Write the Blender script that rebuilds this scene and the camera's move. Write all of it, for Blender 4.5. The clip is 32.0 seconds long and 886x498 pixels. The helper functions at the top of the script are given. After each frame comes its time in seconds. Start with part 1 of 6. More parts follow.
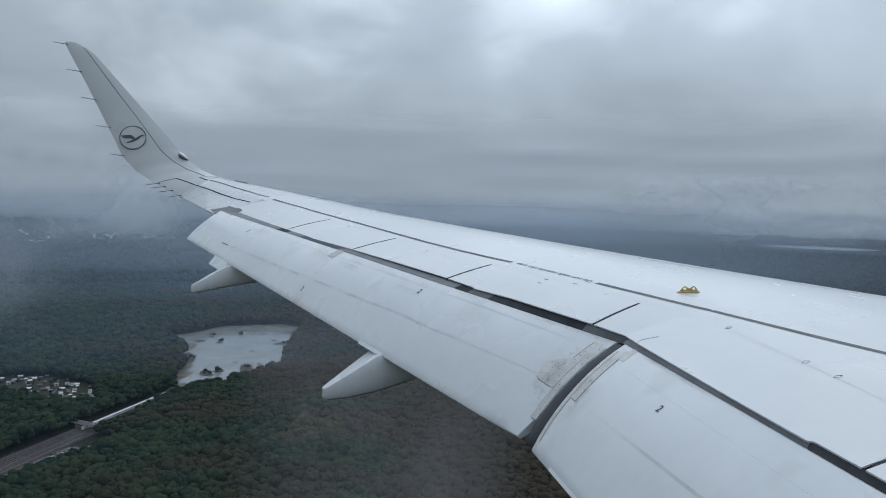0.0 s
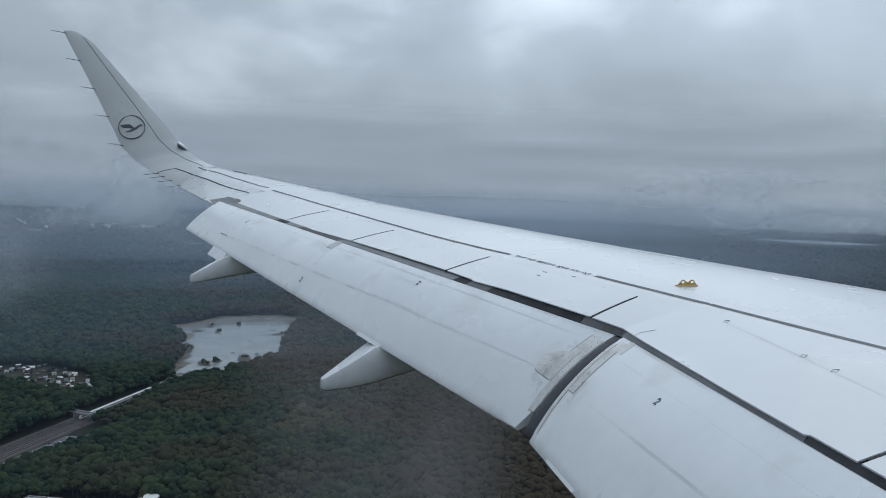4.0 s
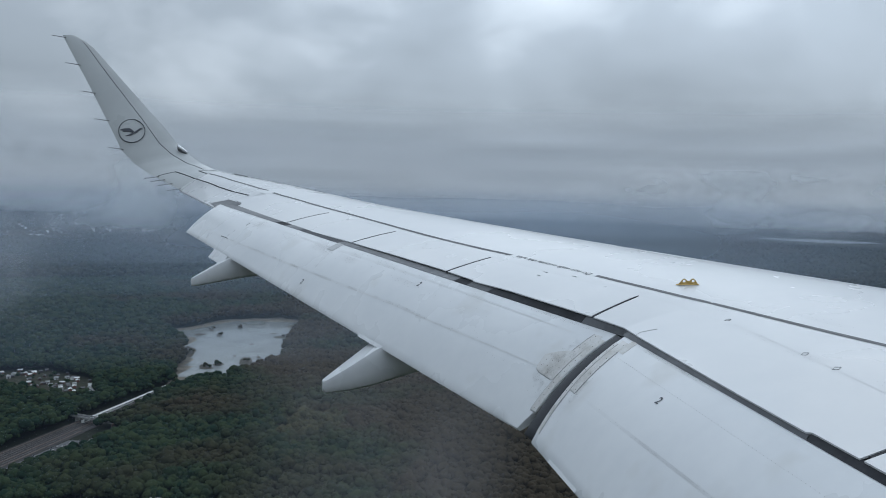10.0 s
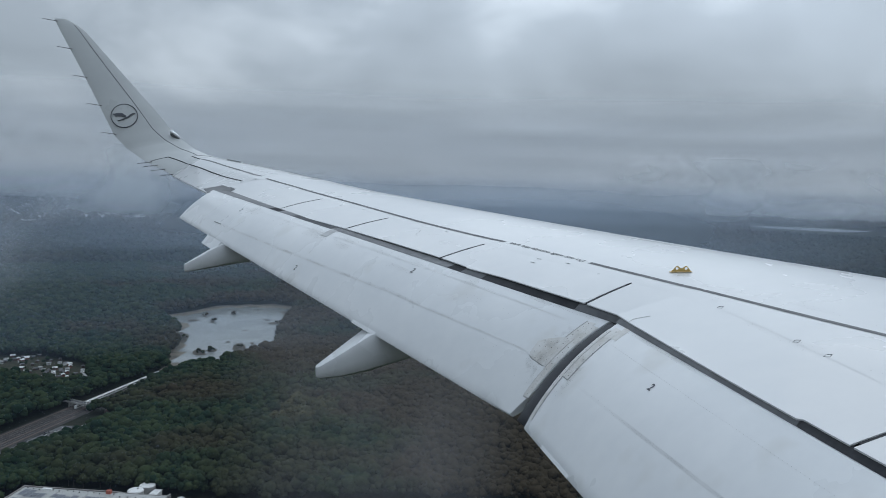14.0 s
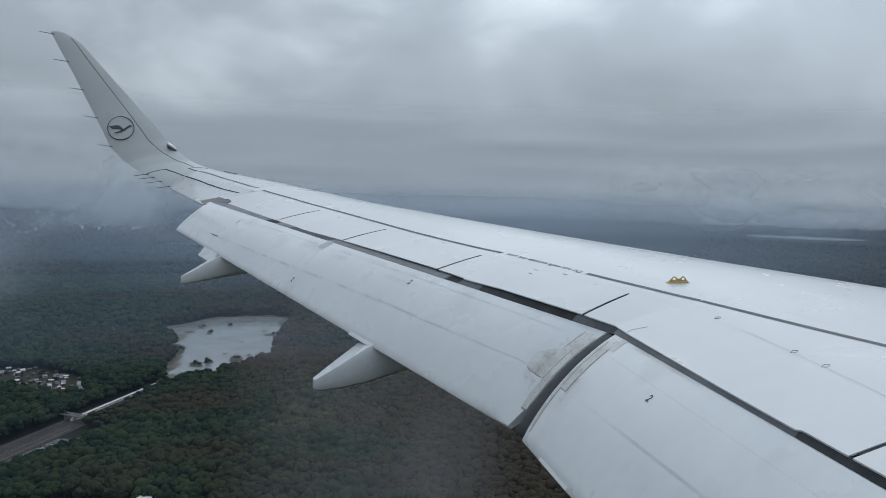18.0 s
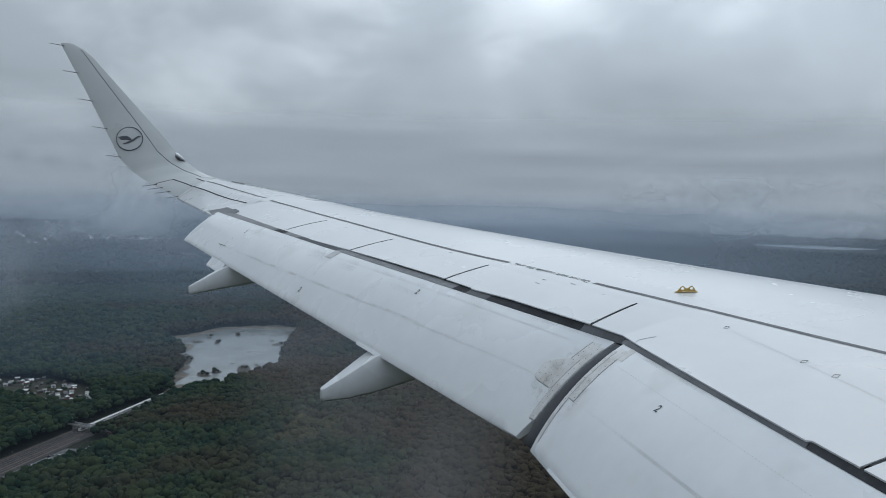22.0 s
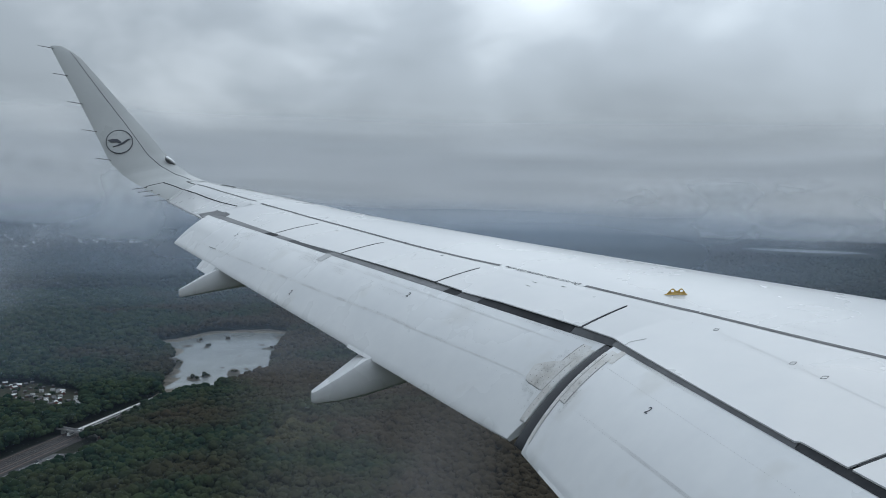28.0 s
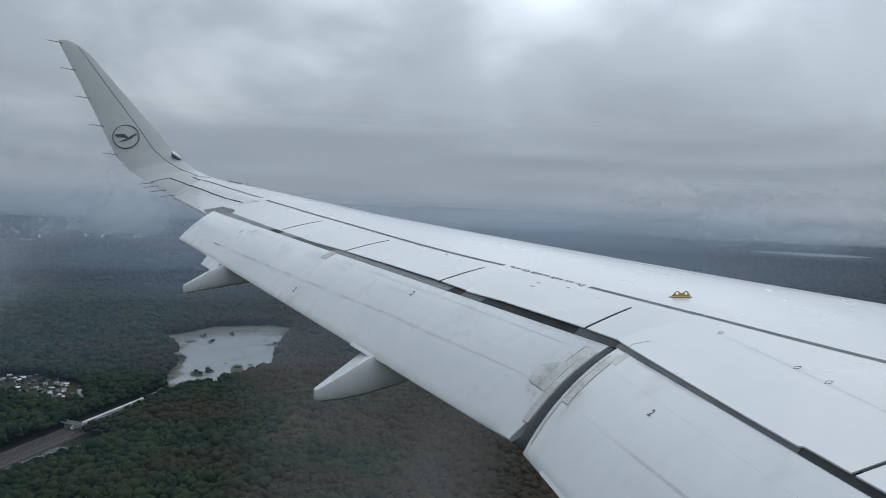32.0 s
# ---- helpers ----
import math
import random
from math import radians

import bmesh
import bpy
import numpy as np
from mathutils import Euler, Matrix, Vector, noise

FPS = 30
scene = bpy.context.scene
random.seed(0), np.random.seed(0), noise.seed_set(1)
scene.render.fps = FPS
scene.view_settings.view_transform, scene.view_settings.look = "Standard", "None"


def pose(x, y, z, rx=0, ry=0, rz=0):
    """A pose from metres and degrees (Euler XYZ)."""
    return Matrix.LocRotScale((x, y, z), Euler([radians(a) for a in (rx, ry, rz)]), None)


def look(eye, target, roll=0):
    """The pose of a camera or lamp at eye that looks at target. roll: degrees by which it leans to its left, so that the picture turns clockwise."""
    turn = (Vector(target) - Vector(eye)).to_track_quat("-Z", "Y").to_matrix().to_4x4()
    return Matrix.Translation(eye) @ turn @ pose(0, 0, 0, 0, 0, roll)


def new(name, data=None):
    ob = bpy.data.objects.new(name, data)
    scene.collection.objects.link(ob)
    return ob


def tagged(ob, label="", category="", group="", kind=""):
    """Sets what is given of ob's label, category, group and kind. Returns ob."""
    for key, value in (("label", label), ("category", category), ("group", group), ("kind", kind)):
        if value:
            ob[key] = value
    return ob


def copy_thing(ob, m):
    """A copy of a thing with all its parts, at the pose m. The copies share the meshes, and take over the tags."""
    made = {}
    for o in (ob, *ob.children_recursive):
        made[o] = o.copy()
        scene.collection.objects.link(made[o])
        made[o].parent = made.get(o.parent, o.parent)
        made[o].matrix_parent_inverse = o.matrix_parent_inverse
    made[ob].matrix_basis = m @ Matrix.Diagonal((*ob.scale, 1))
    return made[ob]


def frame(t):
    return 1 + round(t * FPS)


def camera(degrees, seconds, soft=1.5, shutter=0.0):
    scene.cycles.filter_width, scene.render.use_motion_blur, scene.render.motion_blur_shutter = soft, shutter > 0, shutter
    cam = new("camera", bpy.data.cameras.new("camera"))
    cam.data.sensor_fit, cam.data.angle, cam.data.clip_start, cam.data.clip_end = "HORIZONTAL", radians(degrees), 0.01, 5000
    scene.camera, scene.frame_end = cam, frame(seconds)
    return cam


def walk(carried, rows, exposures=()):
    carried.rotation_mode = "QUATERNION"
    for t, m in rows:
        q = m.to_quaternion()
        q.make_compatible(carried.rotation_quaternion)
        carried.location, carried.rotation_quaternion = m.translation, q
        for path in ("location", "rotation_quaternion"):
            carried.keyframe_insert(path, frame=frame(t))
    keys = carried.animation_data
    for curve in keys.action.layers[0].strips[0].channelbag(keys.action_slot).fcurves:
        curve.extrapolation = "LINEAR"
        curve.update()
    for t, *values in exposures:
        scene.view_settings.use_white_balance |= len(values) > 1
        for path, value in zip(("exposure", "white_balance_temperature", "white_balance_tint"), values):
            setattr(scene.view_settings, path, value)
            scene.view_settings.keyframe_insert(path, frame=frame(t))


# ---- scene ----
# Seat by the window of an airliner: the camera is hand-held, 260 m above the woods.
# World axes: +X the way the aircraft points, +Y out along the port wing, +Z up.
cam = camera(56.63, 32.0, soft=0.9)
EYE = 260.0
PATH = [
    # seconds, x, y, z, yaw, pitch, roll
    (0, -2.6961, 1.7980, 260.0018, -17.279, -3.509, -1.585),
    (0.5, -2.6952, 1.7959, 259.9945, -17.188, -3.565, -1.660),
    (1, -2.6991, 1.8001, 259.9982, -17.148, -3.757, -1.795),
    (1.5, -2.6939, 1.8009, 259.9948, -17.025, -3.927, -1.850),
    (2, -2.7036, 1.7934, 259.9942, -17.133, -3.939, -1.938),
    (2.5, -2.7009, 1.7959, 259.9983, -17.354, -3.855, -1.836),
    (3, -2.6953, 1.7972, 259.9959, -17.480, -3.851, -1.753),
    (3.5, -2.7020, 1.7955, 260.0029, -17.504, -3.961, -1.852),
    (5.5, -2.6970, 1.7968, 260.0031, -16.878, -4.188, -2.260),
    (6, -2.7038, 1.7959, 260.0039, -17.024, -3.598, -2.053),
    (6.5, -2.6982, 1.8016, 260.0009, -17.152, -3.321, -1.873),
    (7, -2.6978, 1.7958, 260.0011, -17.235, -3.580, -1.811),
    (7.5, -2.7008, 1.7973, 259.9978, -17.274, -3.774, -1.872),
    (8, -2.6977, 1.7955, 260.0032, -17.299, -4.086, -1.719),
    (8.5, -2.7038, 1.7949, 260.0009, -17.372, -4.238, -1.783),
    (9, -2.6955, 1.7972, 259.9975, -17.432, -4.110, -1.677),
    (9.5, -2.6980, 1.7984, 259.9994, -17.397, -3.920, -1.569),
    (10, -2.6988, 1.7950, 259.9980, -17.333, -3.968, -1.516),
    (10.5, -2.6999, 1.7934, 259.9976, -17.423, -3.948, -1.385),
    (11, -2.7079, 1.7950, 260.0037, -17.586, -3.919, -1.659),
    (11.5, -2.7057, 1.7920, 259.9983, -17.531, -3.884, -1.699),
    (12, -2.6970, 1.7931, 260.0020, -17.423, -4.430, -1.843),
    (12.5, -2.6971, 1.7953, 259.9959, -17.529, -4.469, -1.979),
    (13, -2.6955, 1.7949, 259.9993, -17.713, -4.175, -1.711),
    (13.5, -2.6977, 1.7901, 259.9974, -17.833, -4.237, -1.557),
    (14, -2.6987, 1.7956, 259.9960, -17.753, -4.876, -1.764),
    (14.5, -2.7059, 1.7925, 260.0085, -17.697, -5.019, -1.649),
    (16.5, -2.6966, 1.7963, 259.9961, -17.508, -4.072, -1.141),
    (17, -2.7000, 1.7990, 259.9997, -17.727, -3.984, -1.232),
    (17.5, -2.7007, 1.8015, 259.9970, -17.888, -3.776, -1.435),
    (18, -2.6994, 1.7978, 260.0031, -17.985, -4.142, -1.530),
    (18.5, -2.6961, 1.7941, 259.9945, -18.000, -4.258, -1.833),
    (19, -2.6999, 1.7955, 260.0003, -17.968, -4.471, -1.886),
    (19.5, -2.7024, 1.7992, 259.9979, -17.902, -4.634, -1.921),
    (20, -2.7028, 1.7894, 259.9996, -17.908, -4.878, -1.760),
    (20.5, -2.6977, 1.7971, 260.0017, -17.848, -4.568, -1.590),
    (21, -2.6943, 1.7988, 259.9984, -17.662, -3.515, -1.392),
    (21.5, -2.7005, 1.8021, 259.9982, -17.519, -3.059, -1.338),
    (22, -2.6984, 1.8023, 260.0024, -17.481, -3.475, -1.431),
    (22.5, -2.7010, 1.7944, 259.9990, -17.600, -3.931, -1.531),
    (23, -2.6997, 1.7995, 260.0003, -17.819, -3.848, -1.360),
    (23.5, -2.7037, 1.7936, 260.0046, -18.210, -3.884, -1.271),
    (24, -2.7065, 1.7909, 260.0006, -18.628, -4.002, -1.216),
    (24.5, -2.7062, 1.7937, 259.9977, -18.876, -3.761, -1.109),
    (25, -2.7037, 1.7922, 259.9988, -18.919, -4.092, -1.254),
    (25.5, -2.7102, 1.7904, 260.0087, -18.730, -4.465, -1.543),
    (27.5, -2.6994, 1.7946, 260.0052, -17.982, -3.292, -1.284),
    (28, -2.7021, 1.7950, 259.9958, -18.125, -3.200, -1.463),
    (28.5, -2.6989, 1.7975, 260.0017, -18.167, -3.474, -1.326),
    (29, -2.7040, 1.7924, 260.0036, -18.239, -3.615, -1.133),
    (29.5, -2.6977, 1.7943, 259.9969, -18.177, -3.982, -1.270),
    (30, -2.7010, 1.7949, 259.9958, -18.190, -4.315, -1.557),
    (30.5, -2.7000, 1.8011, 259.9965, -18.269, -3.859, -1.703),
    (31, -2.7003, 1.7998, 259.9941, -18.289, -3.209, -1.617),
    (31.5, -2.6993, 1.8042, 260.0016, -18.081, -2.882, -1.783),
    (32, -2.7009, 1.8002, 259.9987, -17.764, -3.300, -2.193),
]
walk(cam, [(t, pose(x, y, z, 90 + pitch, roll, yaw)) for t, x, y, z, yaw, pitch, roll in PATH],
     exposures=[(0, 0.06, 6580, 10), (9, 0.08, 6580, 10), (14, 0.06, 6640, 10), (18, 0.0, 6760, 10), (21, 0.03, 6780, 10), (25, 0.08, 6800, 10), (32, 0.07, 6840, 10)])

# ---------------------------------------------------------------- sky and light
SUN_EL, SUN_ROT = radians(45), radians(55)
SUN_DIR = Vector((math.sin(SUN_ROT) * math.cos(SUN_EL), math.cos(SUN_ROT) * math.cos(SUN_EL), math.sin(SUN_EL)))
world = bpy.data.worlds.new("overcast_sky")
scene.world = world
world.use_nodes = True
wt = world.node_tree
wt.nodes.clear()


def wn(kind, **kw):
    n = wt.nodes.new(kind)
    for k, v in kw.items():
        if k == "op":
            n.operation = v
        else:
            n.inputs[k].default_value = v
    return n


def wl(a, b):
    wt.links.new(a, b)


tc = wn("ShaderNodeTexCoord")
sep = wn("ShaderNodeSeparateXYZ")
wl(tc.outputs["Generated"], sep.inputs[0])
up_z = wn("ShaderNodeMath", op="MAXIMUM")
wl(sep.outputs["Z"], up_z.inputs[0])
up_z.inputs[1].default_value = 0.0
den = wn("ShaderNodeMath", op="ADD")
wl(up_z.outputs[0], den.inputs[0])
den.inputs[1].default_value = 0.44
px = wn("ShaderNodeMath", op="DIVIDE")
py = wn("ShaderNodeMath", op="DIVIDE")
wl(sep.outputs["X"], px.inputs[0])
wl(sep.outputs["Y"], py.inputs[0])
wl(den.outputs[0], px.inputs[1])
wl(den.outputs[0], py.inputs[1])
deck = wn("ShaderNodeCombineXYZ")
wl(px.outputs[0], deck.inputs[0])
wl(py.outputs[0], deck.inputs[1])
wl(sep.outputs["Z"], deck.inputs[2])
n_big = wn("ShaderNodeTexNoise", Scale=0.9, Detail=3.0, Roughness=0.5, Distortion=0.2)
n_small = wn("ShaderNodeTexNoise", Scale=2.6, Detail=6.0, Roughness=0.55, Distortion=0.35)
wl(deck.outputs[0], n_big.inputs["Vector"])
wl(deck.outputs[0], n_small.inputs["Vector"])
m_small = wn("ShaderNodeMath", op="MULTIPLY_ADD")
wl(n_small.outputs[0], m_small.inputs[0])
m_small.inputs[1].default_value = 0.45
wl(n_big.outputs[0], m_small.inputs[2])
ramp = wn("ShaderNodeValToRGB")
wl(m_small.outputs[0], ramp.inputs[0])
ramp.color_ramp.elements[0].position = 0.55
ramp.color_ramp.elements[0].color = (0.225, 0.272, 0.325, 1)
ramp.color_ramp.elements[1].position = 0.90
ramp.color_ramp.elements[1].color = (0.56, 0.65, 0.745, 1)
mid = ramp.color_ramp.elements.new(0.74)
mid.color = (0.325, 0.39, 0.462, 1)
# an overcast dome is brighter overhead than along the horizon
lift = wn("ShaderNodeMapRange")
wl(sep.outputs["Z"], lift.inputs["Value"])
lift.inputs["From Min"].default_value = 0.0
lift.inputs["From Max"].default_value = 1.0
lift.inputs["To Min"].default_value = 0.86
lift.inputs["To Max"].default_value = 1.85
bright = wn("ShaderNodeMix")
bright.data_type, bright.blend_type = "RGBA", "MULTIPLY"
bright.inputs[0].default_value = 1.0
wl(ramp.outputs[0], bright.inputs[6])
wl(lift.outputs[0], bright.inputs[7])
# the veiled sun brightens its half of the dome
dot = wn("ShaderNodeVectorMath", op="DOT_PRODUCT")
wl(tc.outputs["Generated"], dot.inputs[0])
dot.inputs[1].default_value = SUN_DIR
glow = wn("ShaderNodeMapRange")
wl(dot.outputs["Value"], glow.inputs["Value"])
glow.inputs["From Min"].default_value, glow.inputs["From Max"].default_value = 0.50, 1.0
glow.inputs["To Min"].default_value, glow.inputs["To Max"].default_value = 1.0, 1.62
lit = wn("ShaderNodeMix")
lit.data_type, lit.blend_type = "RGBA", "MULTIPLY"
lit.inputs[0].default_value = 1.0
wl(bright.outputs[2], lit.inputs[6])
wl(glow.outputs[0], lit.inputs[7])
bg_cloud = wn("ShaderNodeBackground", Strength=1.03)
wl(lit.outputs[2], bg_cloud.inputs[0])
sky = wn("ShaderNodeTexSky")
sky.sky_type, sky.sun_disc, sky.sun_elevation, sky.sun_rotation = "NISHITA", False, SUN_EL, SUN_ROT
bg_sky = wn("ShaderNodeBackground", Strength=0.004)
wl(sky.outputs[0], bg_sky.inputs[0])
both = wn("ShaderNodeAddShader")
wl(bg_cloud.outputs[0], both.inputs[0])
wl(bg_sky.outputs[0], both.inputs[1])
w_out = wn("ShaderNodeOutputWorld")
wl(both.outputs[0], w_out.inputs[0])

sun = new("sun", bpy.data.lights.new("sun", "SUN"))
sun.data.energy, sun.data.angle, sun.data.color = 0.15, radians(40), (1.0, 0.97, 0.93)
sun.matrix_world = look(SUN_DIR * 800, (0, 0, 0))


# ---------------------------------------------------------------- materials
def material(name, colour, rough=0.5, metal=0.0, colour2=None, scale=3.0, detail=5.0, bump=0.0, bump_scale=40.0,
             coat=0.0, lo=0.35, hi=0.65, spec=0.5, island=0.0, obj_random=0.0, extra=None, stretch=(1, 1, 1)):
    """Principled surface; two scales of noise vary its colour and gloss, a finer one its relief."""
    m = bpy.data.materials.new(name)
    m.use_nodes = True
    t = m.node_tree
    b = t.nodes["Principled BSDF"]
    b.inputs["Base Color"].default_value = (*colour, 1)
    b.inputs["Roughness"].default_value = rough
    b.inputs["Metallic"].default_value = metal
    b.inputs["Coat Weight"].default_value = coat
    b.inputs["Specular IOR Level"].default_value = spec
    geo = t.nodes.new("ShaderNodeNewGeometry")
    mp = t.nodes.new("ShaderNodeMapping")
    mp.inputs["Scale"].default_value = stretch
    t.links.new(geo.outputs["Position"], mp.inputs[0])
    if colour2:
        n1 = t.nodes.new("ShaderNodeTexNoise")
        n1.inputs["Scale"].default_value, n1.inputs["Detail"].default_value = scale, detail
        t.links.new(mp.outputs[0], n1.inputs["Vector"])
        n2 = t.nodes.new("ShaderNodeTexNoise")
        n2.inputs["Scale"].default_value, n2.inputs["Detail"].default_value = scale * 7.3, 4
        t.links.new(mp.outputs[0], n2.inputs["Vector"])
        ad = t.nodes.new("ShaderNodeMath")
        ad.operation = "MULTIPLY_ADD"
        t.links.new(n2.outputs[0], ad.inputs[0])
        ad.inputs[1].default_value = 0.4
        t.links.new(n1.outputs[0], ad.inputs[2])
        src = ad.outputs[0]
        if island or obj_random:
            a2 = t.nodes.new("ShaderNodeMath")
            a2.operation = "MULTIPLY_ADD"
            if island:
                t.links.new(geo.outputs["Random Per Island"], a2.inputs[0])
            else:
                oi = t.nodes.new("ShaderNodeObjectInfo")
                t.links.new(oi.outputs["Random"], a2.inputs[0])
            a2.inputs[1].default_value = island or obj_random
            t.links.new(src, a2.inputs[2])
            src = a2.outputs[0]
        mr = t.nodes.new("ShaderNodeMapRange")
        extra_amp = 0.2 + (island or obj_random) * 0.5
        mr.inputs["From Min"].default_value, mr.inputs["From Max"].default_value = lo + extra_amp, hi + extra_amp
        t.links.new(src, mr.inputs["Value"])
        mx = t.nodes.new("ShaderNodeMix")
        mx.data_type = "RGBA"
        mx.inputs[6].default_value, mx.inputs[7].default_value = (*colour, 1), (*colour2, 1)
        t.links.new(mr.outputs[0], mx.inputs[0])
        last = mx.outputs[2]
        if extra:
            # a third tint in broad patches
            n3 = t.nodes.new("ShaderNodeTexNoise")
            n3.inputs["Scale"].default_value, n3.inputs["Detail"].default_value = extra[1], 3
            t.links.new(mp.outputs[0], n3.inputs["Vector"])
            m3 = t.nodes.new("ShaderNodeMapRange")
            m3.inputs["From Min"].default_value, m3.inputs["From Max"].default_value = extra[2], extra[3]
            tint = n3.outputs[0]
            if len(extra) > 4:
                # the third tint gains ground towards one side of the land
                drift = t.nodes.new("ShaderNodeVectorMath")
                drift.operation = "DOT_PRODUCT"
                drift.inputs[1].default_value = extra[4]
                t.links.new(geo.outputs["Position"], drift.inputs[0])
                both_t = t.nodes.new("ShaderNodeMath")
                t.links.new(tint, both_t.inputs[0])
                t.links.new(drift.outputs["Value"], both_t.inputs[1])
                tint = both_t.outputs[0]
            t.links.new(tint, m3.inputs["Value"])
            x3 = t.nodes.new("ShaderNodeMix")
            x3.data_type = "RGBA"
            t.links.new(m3.outputs[0], x3.inputs[0])
            t.links.new(last, x3.inputs[6])
            x3.inputs[7].default_value = (*extra[0], 1)
            last = x3.outputs[2]
        t.links.new(last, b.inputs["Base Color"])
        rr = t.nodes.new("ShaderNodeMapRange")
        rr.inputs["To Min"].default_value, rr.inputs["To Max"].default_value = max(0.02, rough - 0.06), min(1, rough + 0.1)
        t.links.new(n1.outputs[0], rr.inputs["Value"])
        t.links.new(rr.outputs[0], b.inputs["Roughness"])
    if bump:
        nb = t.nodes.new("ShaderNodeTexNoise")
        nb.inputs["Scale"].default_value, nb.inputs["Detail"].default_value = bump_scale, 4
        t.links.new(mp.outputs[0], nb.inputs["Vector"])
        bp = t.nodes.new("ShaderNodeBump")
        bp.inputs["Strength"].default_value, bp.inputs["Distance"].default_value = 1.0, bump
        t.links.new(nb.outputs[0], bp.inputs["Height"])
        t.links.new(bp.outputs[0], b.inputs["Normal"])
    return m


def mist_material(name, strength, scale, stretch=(1, 1, 1), lo=0.35, hi=0.75, edge=0.5, floor=0.0, colour=(0.88, 0.92, 0.97)):
    """Thin droplets that scatter the sky's light: mostly clear, denser in soft billows, gone at the sheet's rim (UV)."""
    m = bpy.data.materials.new(name)
    m.use_nodes = True
    t = m.node_tree
    t.nodes.clear()
    out = t.nodes.new("ShaderNodeOutputMaterial")
    clear = t.nodes.new("ShaderNodeBsdfTransparent")
    dif = t.nodes.new("ShaderNodeBsdfDiffuse")
    trl = t.nodes.new("ShaderNodeBsdfTranslucent")
    dif.inputs[0].default_value = trl.inputs[0].default_value = (*colour, 1)
    half = t.nodes.new("ShaderNodeMixShader")
    half.inputs[0].default_value = 0.5
    t.links.new(dif.outputs[0], half.inputs[1])
    t.links.new(trl.outputs[0], half.inputs[2])
    geo = t.nodes.new("ShaderNodeNewGeometry")
    mp = t.nodes.new("ShaderNodeMapping")
    mp.inputs["Scale"].default_value = stretch
    t.links.new(geo.outputs["Position"], mp.inputs[0])
    n = t.nodes.new("ShaderNodeTexNoise")
    n.inputs["Scale"].default_value, n.inputs["Detail"].default_value, n.inputs["Distortion"].default_value = scale, 3.0, 0.4
    t.links.new(mp.outputs[0], n.inputs["Vector"])
    mr = t.nodes.new("ShaderNodeMapRange")
    mr.interpolation_type = "SMOOTHSTEP"
    mr.inputs["From Min"].default_value, mr.inputs["From Max"].default_value = lo, hi
    mr.inputs["To Min"].default_value = floor
    t.links.new(n.outputs[0], mr.inputs["Value"])
    uv = t.nodes.new("ShaderNodeTexCoord")
    sp = t.nodes.new("ShaderNodeSeparateXYZ")
    t.links.new(uv.outputs["UV"], sp.inputs[0])
    fac = mr.outputs[0]
    for axis in (0, 1):
        # 4u(1-u), softened
        om = t.nodes.new("ShaderNodeMath")
        om.operation = "SUBTRACT"
        om.inputs[0].default_value = 1.0
        t.links.new(sp.outputs[axis], om.inputs[1])
        mu = t.nodes.new("ShaderNodeMath")
        mu.operation = "MULTIPLY"
        t.links.new(sp.outputs[axis], mu.inputs[0])
        t.links.new(om.outputs[0], mu.inputs[1])
        rim = t.nodes.new("ShaderNodeMapRange")
        rim.interpolation_type = "SMOOTHSTEP"
        rim.inputs["From Min"].default_value, rim.inputs["From Max"].default_value = 0.0, 0.25 * edge
        t.links.new(mu.outputs[0], rim.inputs["Value"])
        mm = t.nodes.new("ShaderNodeMath")
        mm.operation = "MULTIPLY"
        t.links.new(fac, mm.inputs[0])
        t.links.new(rim.outputs[0], mm.inputs[1])
        fac = mm.outputs[0]
    st = t.nodes.new("ShaderNodeMath")
    st.operation = "MULTIPLY"
    st.inputs[1].default_value = strength
    t.links.new(fac, st.inputs[0])
    mix = t.nodes.new("ShaderNodeMixShader")
    t.links.new(st.outputs[0], mix.inputs[0])
    t.links.new(clear.outputs[0], mix.inputs[1])
    t.links.new(half.outputs[0], mix.inputs[2])
    t.links.new(mix.outputs[0], out.inputs[0])
    return m


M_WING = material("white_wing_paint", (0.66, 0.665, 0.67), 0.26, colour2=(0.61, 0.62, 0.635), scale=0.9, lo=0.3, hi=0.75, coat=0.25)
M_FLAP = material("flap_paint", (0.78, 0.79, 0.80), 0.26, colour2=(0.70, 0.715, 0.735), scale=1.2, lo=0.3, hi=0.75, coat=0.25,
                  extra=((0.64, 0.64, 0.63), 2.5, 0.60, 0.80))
# winglet base is darkened to carry the shade on its upright inner face
M_WINGLET = material("shaded_winglet_paint", (0.50, 0.515, 0.515), 0.28, colour2=(0.465, 0.48, 0.485), scale=1.4, lo=0.3, hi=0.7, coat=0.3)
M_SEAL = material("dark_rubber_seal", (0.036, 0.038, 0.043), 0.8, colour2=(0.06, 0.062, 0.068), scale=6, bump=0.002, spec=0.2)
M_GREYSEAL = material("grey_cove_panel", (0.215, 0.22, 0.23), 0.6, colour2=(0.15, 0.155, 0.165), scale=2.0, lo=0.4, hi=0.6)
M_COVE = material("shaded_cove_panel", (0.085, 0.09, 0.098), 0.7, colour2=(0.12, 0.125, 0.135), scale=2.0, lo=0.4, hi=0.6, spec=0.2)
M_MARK = material("dark_grey_marking", (0.09, 0.095, 0.105), 0.5, colour2=(0.13, 0.135, 0.145), scale=8)
M_LINE = material("grey_walkway_paint", (0.115, 0.12, 0.13), 0.55, colour2=(0.085, 0.09, 0.10), scale=5)
M_RAMP = material("dark_grey_seal", (0.165, 0.17, 0.18), 0.65, colour2=(0.11, 0.115, 0.125), scale=3)
